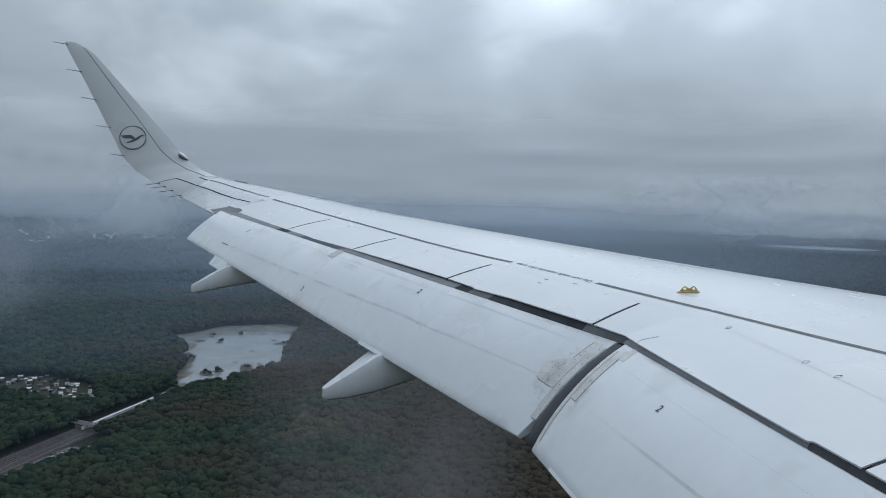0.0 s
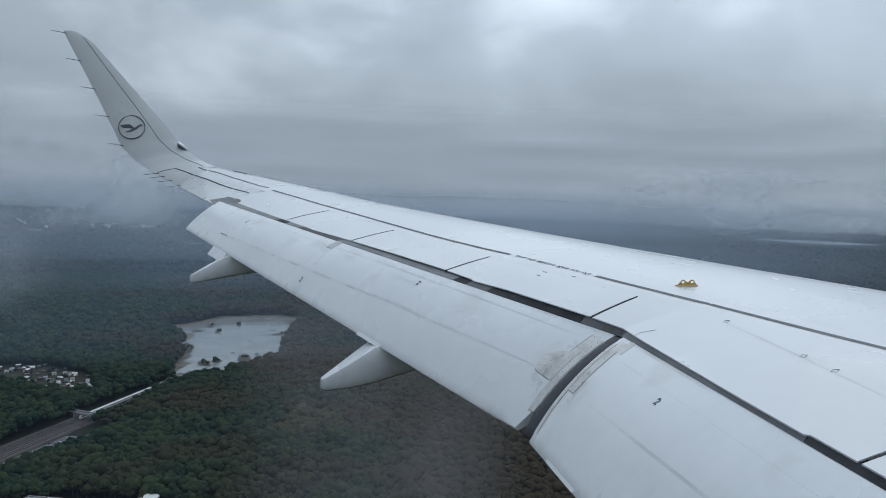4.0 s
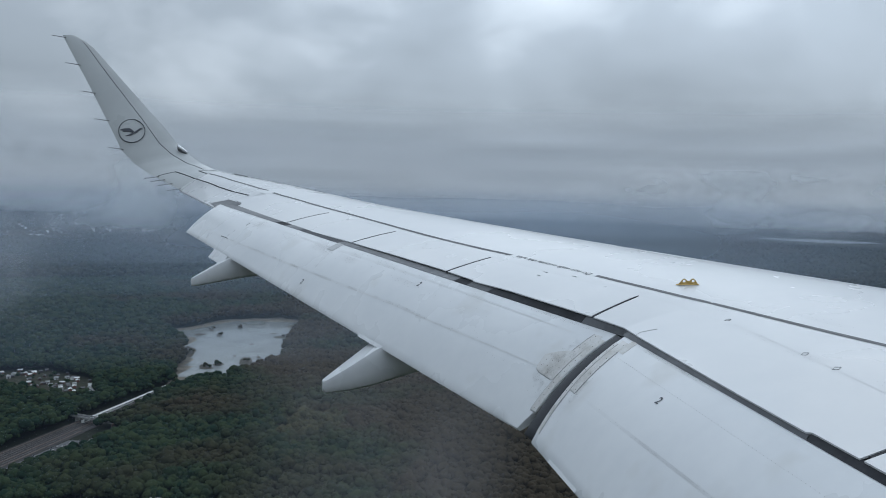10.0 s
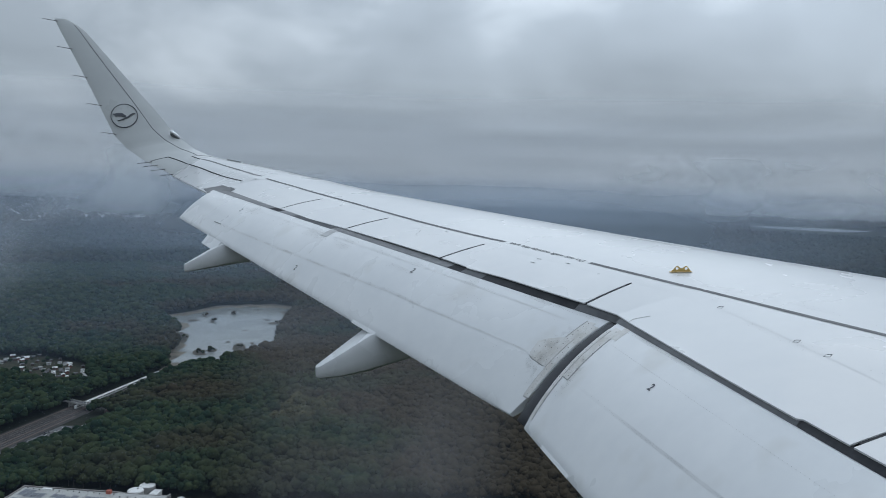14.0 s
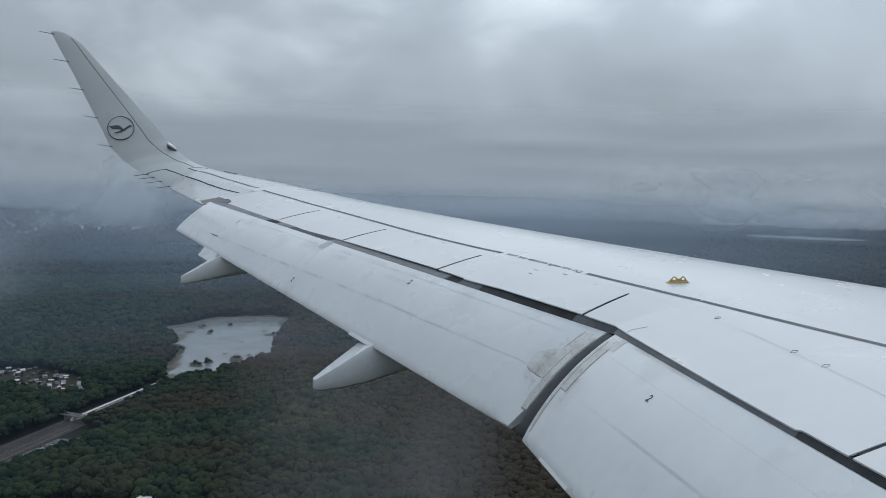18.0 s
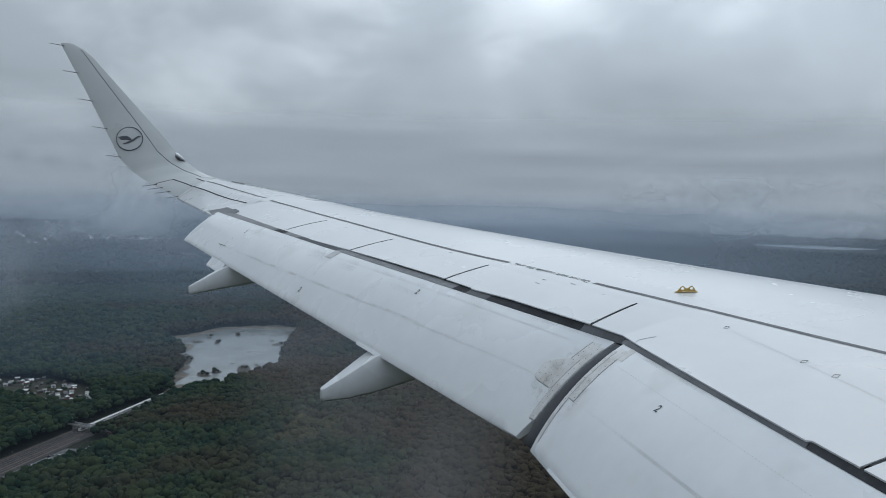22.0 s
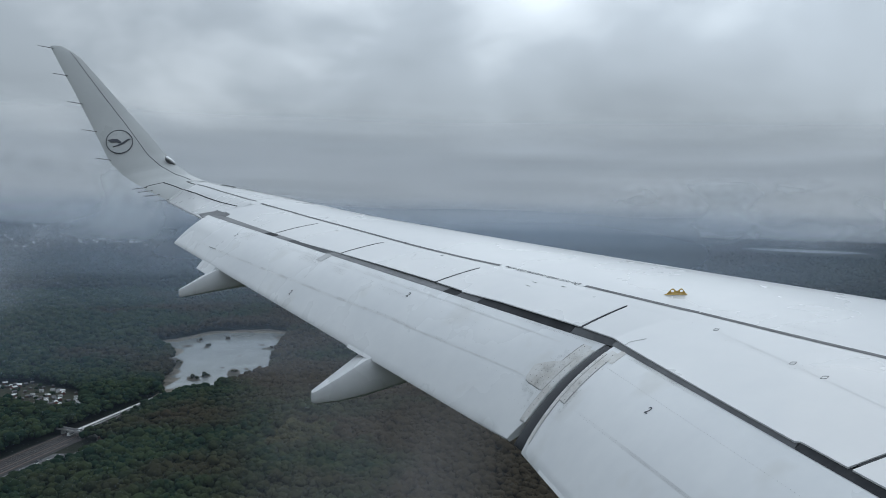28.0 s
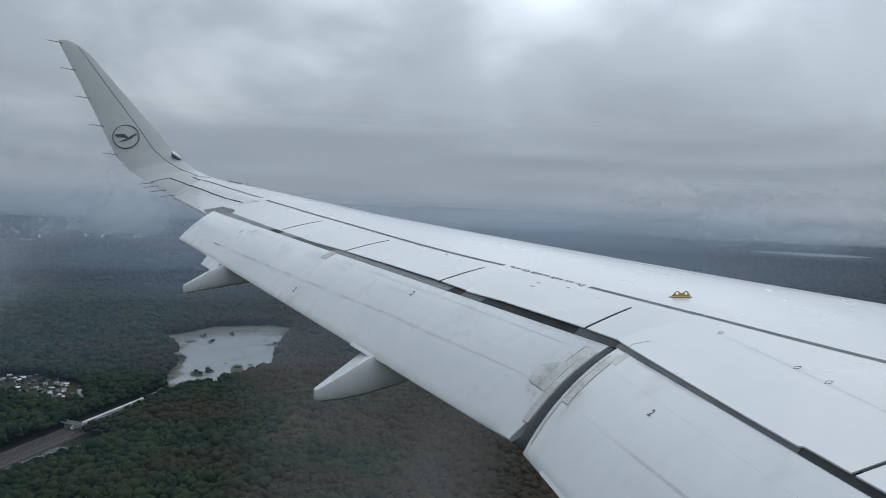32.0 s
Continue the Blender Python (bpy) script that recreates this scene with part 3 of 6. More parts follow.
LINE = ((1.9, 0.265), (4.2, 0.237), (5.14, 0.223), (5.37, 0.217), (5.62, 0.2105), (5.93, 0.2025), (6.22, 0.194), (6.4, 0.1885), (6.57, 0.189), (6.92, 0.1945), (7.14, 0.197), (7.39, 0.2012), (8.35, 0.2155), (8.74, 0.213), (9.14, 0.216), (9.59, 0.2225),
        (10.09, 0.236), (10.66, 0.253), (11.07, 0.2665), (11.61, 0.281), (12.0, 0.293), (12.4, 0.309), (12.79, 0.3145), (13.18, 0.3175), (13.29, 0.320), (13.31, 0.370), (13.64, 0.376),
        (14.3, 0.427), (14.65, 0.461), (15.0, 0.497), (15.4, 0.562), (15.9, 0.642), (16.2, 0.668))
for y0, y1 in ((2.0, 7.40), (8.38, 16.15)):
    painted("walkway_line", LINE, y0, y1, 70, 0.037, M_LINE, "dark grey walkway line")
HINGE = ((13.47, 0.234), (14.17, 0.2365), (14.84, 0.261), (15.2, 0.286), (15.7, 0.326), (16.15, 0.372))
ribbon("aileron_gap", [upper(interp(HINGE, 13.47 + 2.68 * i / 12), 13.47 + 2.68 * i / 12, 0.004) for i in range(13)], 0.024, M_SEAL, wing, "dark hinge gap")

# spoiler joints: dark gaps with a filler below
for k in range(5):
    y = (6.708, 8.392, 10.002, 11.502, 4.272)[k]
    ps = panel_s(y)
    fill = [skewed(y, s * ps, ps, 0.0012 if y > 6.5 else -0.004) for s in (0.02, 0.25, 0.5, 0.75, 1.0)]
    bm = bmesh.new()
    loft(bm, [[p + Vector((0, -w, 0)), p + Vector((0, w, 0)), p + Vector((0, w, -0.012)), p + Vector((0, -w, -0.012))] for p, w in zip(fill, (0.012, 0.0115, 0.010, 0.0085, 0.007))])
    part("joint_seal", bm, M_SEAL, wing)
ribbon("panel_seam", [upper(a, b, 0.002) for a, b in ((-0.006, 6.231), (0.004, 6.248), (0.018, 6.232), (0.034, 6.208))], 0.004, material("faint_panel_line", (0.42, 0.425, 0.43), 0.6, colour2=(0.5, 0.5, 0.505), scale=4), wing)
# aileron end cut and the grey wedge where the outer flap ends
bm = bmesh.new()
p = [upper(-0.045, 13.78, 0.010), upper(0.049, 13.56, 0.010), upper(0.08, 13.548, 0.010), upper(0.014, 13.07, 0.010), upper(-0.03, 13.05, 0.006), upper(-0.07, 13.3, 0.006)]
f = bm.faces.new([bm.verts.new(q) for q in p])
ext = bmesh.ops.extrude_face_region(bm, geom=[f])
bmesh.ops.translate(bm, verts=[v for v in ext["geom"] if isinstance(v, bmesh.types.BMVert)], vec=(0, 0, -0.03))
part("flap_end_seal", bm, M_GREYSEAL, wing, "dark seal at the flap's end")

# lettering along the walkway line, read from the nose side
def lettering(name, text, at, x_dir, up_dir, size, parent, mat=M_MARK, lift=0.004, space=1.0, bold=0.0):
    cu = bpy.data.curves.new(name, "FONT")
    cu.body, cu.size, cu.extrude, cu.align_x, cu.align_y, cu.space_character, cu.offset = text, size, 0.0003, "CENTER", "CENTER", space, bold
    cu.materials.append(mat)
    ob = new(name, cu)
    ob.parent = parent
    xd = x_dir.normalized()
    zd = xd.cross(up_dir).normalized()
    yd = zd.cross(xd)
    m = Matrix((xd, yd, zd)).transposed().to_4x4()
    m.translation = at + zd * lift
    ob.matrix_basis = m
    return ob


ya, yb = 7.44, 8.33
pa, pb = upper(interp(LINE, ya), ya), upper(interp(LINE, yb), yb)
pm = upper(interp(LINE, (ya + yb) / 2), (ya + yb) / 2)
lettering("walkway_lettering", "Do not walk outside this area", pm, pb - pa, upper(0.2, 7.9) - upper(0.25, 7.9), 0.075, wing, mat=M_LINE, lift=0.0012)

# flap numbers, placards and seams
for spec, y, u in ((FLAP_OUT, 8.444, 0.20), (FLAP_OUT, 9.912, 0.79), (FLAP_OUT, 12.014, 0.272), (FLAP_IN, 5.515, 0.278)):
    c = flap_top(spec, y, u)
    across, upw = (flap_top(spec, y - 0.1, u) - c).normalized(), (flap_top(spec, y, u - 0.05) - c).normalized()
    lettering("flap_number", "2", c, across, upw, 0.068 if y < 6 else 0.078,
              inner_flap if spec is FLAP_IN else outer_flap, mat=M_NAVY, lift=0.0015, bold=0.0011)
M_SEAM = material("seam_shadow_gap", (0.70, 0.70, 0.705), 0.5, colour2=(0.62, 0.62, 0.625), scale=3, lo=0.4, hi=0.6)

STAIN = mist_material("brown_grime_film", 0.17, 9.0, (1, 0.6, 1), lo=0.42, hi=0.74, edge=1.0, floor=0.10, colour=(0.30, 0.27, 0.23))
STAIN2 = mist_material("grey_wear_film", 0.10, 3.0, (1, 1, 1), lo=0.42, hi=0.70, edge=1.0, floor=0.0, colour=(0.42, 0.40, 0.37))
STAIN3 = mist_material("dark_edge_grime", 0.20, 14.0, (1, 1, 1), lo=0.46, hi=0.72, edge=1.0, floor=0.06, colour=(0.20, 0.185, 0.165))
STAIN4 = mist_material("soft_oil_trail", 0.22, 6.0, (1, 0.4, 1), lo=0.36, hi=0.66, edge=1.0, floor=0.16, colour=(0.24, 0.235, 0.225))
SEAM_U = ((6.6, 0.51), (6.74, 0.515), (7.17, 0.521), (7.9, 0.545), (8.44, 0.546), (9.31, 0.595), (9.99, 0.626), (10.76, 0.667), (12.22, 0.735), (13.2, 0.77))
ys = [6.72 + 0.16 * i for i in range(40)]
film("grime_film", [flap_top(FLAP_OUT, y, interp(SEAM_U, y) - 0.030, 0.003) for y in ys], [flap_top(FLAP_OUT, y, interp(SEAM_U, y) + 0.018, 0.003) for y in ys], STAIN, outer_flap)
ys = [2.2 + 0.16 * i for i in range(26)]
film("grime_film", [flap_top(FLAP_IN, y, 0.513 + 0.021 * (y - 4.8), 0.003) for y in ys], [flap_top(FLAP_IN, y, 0.542 + 0.021 * (y - 4.8), 0.003) for y in ys], STAIN4, inner_flap)
# smears under the seal where the two flaps meet
ys = [5.2 + 0.08 * i for i in range(15)]
film("grime_film", [flap_top(FLAP_IN, y, -0.01, 0.004) for y in ys], [flap_top(FLAP_IN, y, 0.060, 0.004) for y in ys], STAIN4, inner_flap)
ys = [6.482 + 0.07 * i for i in range(12)]
film("grime_film", [flap_top(FLAP_OUT, y, -0.02, 0.004) for y in ys], [flap_top(FLAP_OUT, y, 0.055, 0.004) for y in ys], STAIN4, outer_flap)
ys = [6.7 + 0.16 * i for i in range(40)]
film("wear_film", [flap_top(FLAP_OUT, y, 0.03, 0.0035) for y in ys], [flap_top(FLAP_OUT, y, 0.30, 0.0035) for y in ys], STAIN2, outer_flap)
film("wear_film", [flap_top(FLAP_OUT, 6.7 + 0.06 * i, 0.12, 0.0045) for i in range(10)], [flap_top(FLAP_OUT, 6.7 + 0.06 * i, 0.62, 0.0045) for i in range(10)], STAIN2, outer_flap)
us = [0.08 + 0.06 * i for i in range(14)]
film("grime_film", [flap_top(FLAP_OUT, 6.480, u, 0.009) for u in us], [flap_top(FLAP_OUT, 6.70, u, 0.013) for u in us], STAIN3, outer_flap)
film("grime_film", [flap_top(FLAP_IN, 6.330, u, 0.009) for u in us], [flap_top(FLAP_IN, 6.14, u, 0.010) for u in us], STAIN3, inner_flap)
film("wear_film", [upper(0.10, y, 0.003) for y in (3.0, 3.6, 4.2, 4.8, 5.4, 6.0, 6.6)], [upper(0.27, y, 0.003) for y in (3.0, 3.6, 4.2, 4.8, 5.4, 6.0, 6.6)], STAIN2, wing)
TOP_SEAM = ((6.75, 0.125), (8.0, 0.108), (9.4, 0.110), (10.3, 0.138), (11.2, 0.14), (12.4, 0.19), (13.2, 0.20))
M_CREASE = material("dirty_seam", (0.66, 0.655, 0.645), 0.6, colour2=(0.775, 0.78, 0.785), scale=2.2, lo=0.34, hi=0.58)
for spec, host, ya, yb, u_of, du in ((FLAP_OUT, outer_flap, 6.72, 13.12, lambda y: interp(SEAM_U, y), 0.0035), (FLAP_OUT, outer_flap, 6.75, 13.1, lambda y: interp(TOP_SEAM, y), 0.0022)):
    row = [ya + (yb - ya) * i / 40 for i in range(41)]
    film("seam", [flap_top(spec, y, u_of(y) - du, 0.002) for y in row], [flap_top(spec, y, u_of(y) + du, 0.002) for y in row], M_CREASE, host)
M_STRIP = material("worn_slip_strip", (0.50, 0.50, 0.51), 0.6, colour2=(0.58, 0.58, 0.585), scale=12)
# grey slip strip on the outer flap
SLIP = (10.0, 10.11, 0.0, 0.175)
ribbon("scuff_mark", [flap_top(FLAP_OUT, 12.245 - 0.2 * t, 0.725 - 0.013 * t, 0.003) for t in (0, 0.3, 0.6, 1)], 0.009, M_MARK, outer_flap, "dark scuff", thick=0.002)

painted("panel_seam", ((4.3, 0.094), (5.037, 0.114), (5.289, 0.121), (6.027, 0.141), (6.15, 0.146)), 4.3, 6.0, 24, 0.0022, material("fine_sealed_seam", (0.60, 0.605, 0.61), 0.4, colour2=(0.66, 0.665, 0.67), scale=6, lo=0.4, hi=0.6))
# access placards on the inner wing
for y, s in ((6.027, 0.139), (5.289, 0.119), (5.037, 0.112)):
    a, b, c, d = upper(s, y + 0.003, 0.0015), upper(s + 0.0045, y - 0.017, 0.0015), upper(s + 0.0125, y + 0.0, 0.0015), upper(s + 0.008, y + 0.020, 0.0015)
    bm = bmesh.new()
    for p, q in ((a, b), (b, c), (c, d), (d, a)):
        t = (q - p).normalized().cross(Vector((0, 0, 1))) * 0.0006
        loft(bm, [[p - t, p + t, p + t - Vector((0, 0, 0.003)), p - t - Vector((0, 0, 0.003))], [q - t, q + t, q + t - Vector((0, 0, 0.003)), q - t - Vector((0, 0, 0.003))]])
    part("placard_outline", bm, M_LINE, wing)


def dots(name, pts, r, mat, parent, thick=0.003):
    """Flat-headed fasteners joined into one mesh."""
    bm = bmesh.new()
    for p, n in pts:
        side = n.orthogonal().normalized()
        other = n.cross(side)
        top = [bm.verts.new(p + n * thick + (side * math.cos(k * 1.0472) + other * math.sin(k * 1.0472)) * r) for k in range(6)]
        bot = [bm.verts.new(p - n * thick + (side * math.cos(k * 1.0472) + other * math.sin(k * 1.0472)) * r) for k in range(6)]
        bm.faces.new(top)
        for k in range(6):
            bm.faces.new((top[k], bot[k], bot[(k + 1) % 6], top[(k + 1) % 6]))
    return tagged(part(name, bm, mat, parent), kind="stuff")


def flap_n(spec, y, u):
    return (flap_top(spec, y, u, 0.1) - flap_top(spec, y, u)).normalized()


M_BEAD_DOT = material("dull_fastener_heads", (0.46, 0.465, 0.47), 0.6, colour2=(0.62, 0.62, 0.625), scale=7)
dots("fasteners", [(flap_top(FLAP_IN, 6.15 - 0.028 * i, 0.19 + 0.0003 * i), flap_n(FLAP_IN, 5, 0.2)) for i in range(120)], 0.0013, M_BEAD_DOT, inner_flap)
dots("fasteners", [(upper(0.10 + 0.045 * (0.5 + 0.5 * math.cos(i * 0.55)), 9.30 - 0.024 * i, 0.001), Vector((0, 0, 1))) for i in range(13)], 0.0016, M_RIVET, wing)

# plates and seals on both sides of the gap between the flaps
def plate(name, spec, corners, host, label, mat=M_METAL, lift=0.0035):
    """A thin sheet bent over the flap's curve between y0..y1 and u0..u1."""
    y0, y1, u0, u1 = corners
    bm = bmesh.new()
    rings = []
    for i in range(13):
        u = u0 + (u1 - u0) * i / 12
        rings.append([flap_top(spec, y0, u, lift), flap_top(spec, (y0 + y1) / 2, u, lift + 0.001), flap_top(spec, y1, u, lift), flap_top(spec, y1, u, -0.01), flap_top(spec, y0, u, -0.01)])
    loft(bm, rings)
    return part(name, bm, mat, host, label)


plate("slip_strip", FLAP_OUT, SLIP, outer_flap, "worn grey slip strip", mat=M_STRIP, lift=0.003)
plate("edge_plate", FLAP_OUT, (6.475, 6.522, 0.10, 0.835), outer_flap, "riveted bare alloy edge plate")
plate("edge_plate", FLAP_OUT, (6.524, 6.590, 0.07, 0.30), outer_flap, "riveted bare alloy edge plate", lift=0.002)
plate("edge_plate", FLAP_IN, (6.295, 6.333, 0.10, 0.93), inner_flap, "riveted bare alloy edge plate")
plate("edge_plate", FLAP_IN, (6.217, 6.295, 0.06, 0.56), inner_flap, "riveted bare alloy edge plate", lift=0.002)
plate("edge_plate", FLAP_IN, (6.155, 6.217, 0.02, 0.15), inner_flap, "riveted bare alloy edge plate", lift=0.0015)
bm = bmesh.new()
RIGHT = ((0.27, 6.535), (0.29, 6.60), (0.354, 6.69), (0.40, 6.735), (0.515, 6.715), (0.552, 6.69), (0.572, 6.55))
rings = []
for i in range(19):
    u = 0.27 + 0.302 * i / 18
    y1 = interp(RIGHT, u)
    row = [6.524 + (y1 - 6.524) * k / 4 for k in range(5)]
    rings.append([flap_top(FLAP_OUT, y, u, 0.0055) for y in row] + [flap_top(FLAP_OUT, y, u, -0.01) for y in row[::-1]])
loft(bm, rings)
bmesh.ops.recalc_face_normals(bm, faces=bm.faces)
part("repair_plate", bm, M_METAL, outer_flap, "scuffed riveted repair plate")
rv = [(6.50, 0.13 + 0.057 * i) for i in range(13)] + [(6.565, 0.09 + 0.05 * i) for i in range(5)]
rv += [(6.555 + 0.045 * i, 0.345 + 0.058 * j + 0.012 * i) for i in range(4) for j in range(4) if j < 3 or i < 3]
dots("rivets", [(flap_top(FLAP_OUT, y, u, 0.0045 if u > 0.3 and y > 6.53 else 0.003), flap_n(FLAP_OUT, y, u)) for y, u in rv], 0.0027, M_RIVET, outer_flap)
dots("rivets", [(flap_top(FLAP_IN, 6.315, 0.13 + 0.065 * i, 0.0025), flap_n(FLAP_IN, 6.3, 0.3)) for i in range(12)]
     + [(flap_top(FLAP_IN, 6.24 - 0.02 * (i % 2), 0.09 + 0.075 * i, 0.0015), flap_n(FLAP_IN, 6.3, 0.2)) for i in range(7)], 0.0026, M_RIVET, inner_flap)
# thin sealant beads along the plates
M_BEAD = material("grey_sealant", (0.40, 0.40, 0.395), 0.7, colour2=(0.54, 0.54, 0.535), scale=9, lo=0.35, hi=0.65)
for spec, host, rows in ((FLAP_OUT, outer_flap, (((6.5235, 0.58), (6.5235, 0.83)), ((6.474, 0.837), (6.523, 0.837)), ((6.592, 0.07), (6.592, 0.285)))),
                         (FLAP_IN, inner_flap, (((6.2935, 0.56), (6.2935, 0.92)), ((6.2155, 0.15), (6.2155, 0.56)), ((6.217, 0.562), (6.294, 0.562)), ((6.2955, 0.10), (6.2955, 0.55))))):
    for (ya, ua), (yb, ub) in rows:
        pts = [flap_top(spec, ya + (yb - ya) * k / 10, ua + (ub - ua) * k / 10, 0.0037) for k in range(11)]
        ribbon("sealant_bead", pts, 0.004, M_BEAD, host, thick=0.001)
edge = [flap_top(FLAP_OUT, interp(RIGHT, 0.27 + 0.302 * k / 18) + 0.001, 0.27 + 0.302 * k / 18, 0.0025) for k in range(19)]
ribbon("sealant_bead", edge, 0.005, M_BEAD, outer_flap, thick=0.001)
# bulb seal that bridges the gap
bm = bmesh.new()
rings = []
for i in range(15):
    u = -0.02 + 0.99 * i / 14
    a, b = flap_top(FLAP_IN, 6.335, max(u, 0)), flap_top(FLAP_OUT, 6.472, max(u, 0))
    c = (a + b) / 2 - Vector((0, 0, 0.035))
    n = flap_n(FLAP_IN, 6.37, max(0, u))
    side = Vector((0, 1, 0))
    rings.append([c + side * 0.07 * math.cos(k * math.tau / 10) + n * 0.030 * math.sin(k * math.tau / 10) for k in range(10)])
loft(bm, rings)
part("gap_seal", bm, M_GAP, wing, "grey rubber bulb seal", smooth=True)

# fairings of the flap tracks: flat-topped, tapering to a blunt rear edge
def fairing(y, stations, label):
    bm = bmesh.new()
    rings = []
    for x, half, zt, zb in stations:
        ring = []
        for dy, dz in ((-0.90, 0.24), (-0.97, 0.45), (-1, 0.90), (-0.92, 1.0), (0.92, 1.0), (1, 0.90), (0.97, 0.45), (0.90, 0.24), (0.76, 0.10), (0.55, 0.025), (0.28, 0.0), (-0.28, 0.0), (-0.55, 0.025), (-0.76, 0.10)):
            ring.append(Vector((x, y + dy * half, WZ + zb + (zt - zb) * dz)))
        rings.append(ring)
    loft(bm, rings)
    bmesh.ops.recalc_face_normals(bm, faces=bm.faces)
    ob = part("flap_track_fairing", bm, M_FLAP, wing, label, smooth=True)
    ob.data.set_sharp_from_angle(angle=radians(26))
    return ob


fairing(8.345, ((-1.632, 0.035, -0.722, -0.803), (-1.605, 0.055, -0.707, -0.818), (-1.43, 0.107, -0.592, -0.803), (-1.22, 0.150, -0.450, -0.765), (-1.0, 0.175, -0.37, -0.70),
                (-0.5, 0.185, -0.32, -0.56), (0.2, 0.18, -0.22, -0.50), (0.9, 0.12, -0.12, -0.30), (1.2, 0.02, -0.12, -0.16)), "white flap track fairing below the outer flap")
fairing(11.72, ((-2.637, 0.022, -0.250, -0.330), (-2.61, 0.045, -0.235, -0.341), (-2.48, 0.085, -0.16, -0.318), (-2.30, 0.110, -0.055, -0.285), (-2.1, 0.13, 0.05, -0.248),
                (-1.6, 0.14, 0.13, -0.17), (-1.0, 0.12, 0.22, 0.02), (-0.4, 0.02, 0.28, 0.2)), "white flap track fairing near the flap's end")
# notched tab on the flap's rear edge beside the outer fairing
bm = bmesh.new()
loft(bm, [[flap_top(FLAP_OUT, y, 0.97), flap_top(FLAP_OUT, y, 1.0) + Vector((0.0, 0, -0.002)), flap_top(FLAP_OUT, y, 1.0) + Vector((-0.075, 0, -0.105)), flap_top(FLAP_OUT, y, 1.0) + Vector((-0.06, 0, -0.12)), flap_top(FLAP_OUT, y, 0.97) - Vector((0, 0, 0.03))]
          for y in (11.71, 11.85, 12.0, 12.15)])
part("rear_tab", bm, M_FLAP, outer_flap, "white stepped rear tab")
for spec, host, y0, y1, out in ((FLAP_OUT, outer_flap, 8.20, 8.575, 0.014), (FLAP_IN, inner_flap, 5.62, 6.03, 0.006)):
    bm = bmesh.new()
    loft(bm, [[flap_top(spec, y, 0.985, 0.001), flap_top(spec, y, 1.0) + Vector((-out, 0, -out)), flap_top(spec, y, 1.0) + Vector((-out + 0.004, 0, -out - 0.006)), flap_top(spec, y, 0.985) - Vector((0, 0, 0.02))]
              for y in (y0 + (y1 - y0) * k / 8 for k in range(9))])
    part("rear_edge_strip", bm, M_FLAP, host, smooth=False)

# ---- winglet: stations (y, rear x, rear z, front x, front z)
SHARK = ((16.2, -2.795, 0.750, -2.110, 1.075), (16.55, -3.086, 0.900, -2.245, 1.120), (16.80, -3.314, 1.020, -2.430, 1.205), (17.00, -3.526, 1.160, -2.640, 1.360),
         (17.15, -3.762, 1.400, -2.850, 1.565), (17.25, -3.890, 1.670, -3.010, 1.775), (17.42, -4.135, 2.160, -3.375, 2.190), (17.58, -4.382, 2.650, -3.815, 2.695),
         (17.75, -4.638, 3.130, -4.262, 3.205), (17.81, -4.725, 3.300, -4.429, 3.335), (17.85, -4.777, 3.405, -4.589, 3.415))


def shark_at(v):
    """Station numbers at v from 0 (wing tip) to 1 (winglet tip)."""
    k = min(max(v, 0), 1) * (len(SHARK) - 1)
    i = min(int(k), len(SHARK) - 2)
    return [p + (q - p) * (k - i) for p, q in zip(SHARK[i], SHARK[i + 1])]


def shark_normal(v):
    a, b = shark_at(v - 0.02), shark_at(v + 0.02)
    dy, dz = b[0] - a[0], (b[2] + b[4] - a[2] - a[4]) / 2
    return Vector((0, -dz, dy)).normalized()


def shark(v, s, lift=0.0):
    """On the winglet's inner face; s = 0 rear, 1 front."""
    y, rx, rz, fx, fz = shark_at(v)
    n = shark_normal(v)
    c = fx - rx
    t = 0.17 * c * (s * (1 - s)) ** 0.8
    return Vector((rx + (fx - rx) * s, y, WZ + rz + (fz - rz) * s)) + n * (t + lift)


bm = bmesh.new()
rings = []
for i in range(41):
    v = i / 40
    n = shark_normal(v)
    top = [shark(v, k / 12) for k in range(13)]
    low = []
    for k in range(11, 0, -1):
        y, rx, rz, fx, fz = shark_at(v)
        s = k / 12
        low.append(Vector((rx + (fx - rx) * s, y, WZ + rz + (fz - rz) * s)) - n * 0.17 * (fx - rx) * (s * (1 - s)) ** 0.7)
    rings.append(top + low)
loft(bm, rings)
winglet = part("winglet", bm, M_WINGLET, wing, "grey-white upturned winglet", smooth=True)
winglet.data.set_sharp_from_angle(angle=radians(50))
EDGE_SEAM = ((0.0, 0.83), (0.169, 0.786), (0.23, 0.738), (0.30, 0.716), (0.36, 0.70), (0.43, 0.695), (0.50, 0.69), (0.556, 0.70), (0.68, 0.708), (0.75, 0.735), (0.884, 0.862))
ribbon("winglet_seam", [shark(0.10 + 0.785 * i / 40, interp(EDGE_SEAM, 0.10 + 0.785 * i / 40), 0.004) for i in range(41)], 0.007, M_MARK, winglet, "thin dark edge seam")

# panel lines round the wing tip's root
ribbon("root_line", [shark(v, s_, 0.004) for v, s_ in ((0.0, 0.425), (0.03, 0.413), (0.055, 0.405), (0.095, 0.38), (0.133, 0.352))], 0.020, M_SEAL, winglet, "dark hinge gap")
ribbon("root_line", [shark(0.133 + 0.012 * k / 4, 0.352 - 0.31 * k / 4, 0.004) for k in range(5)], 0.008, M_MARK, winglet)

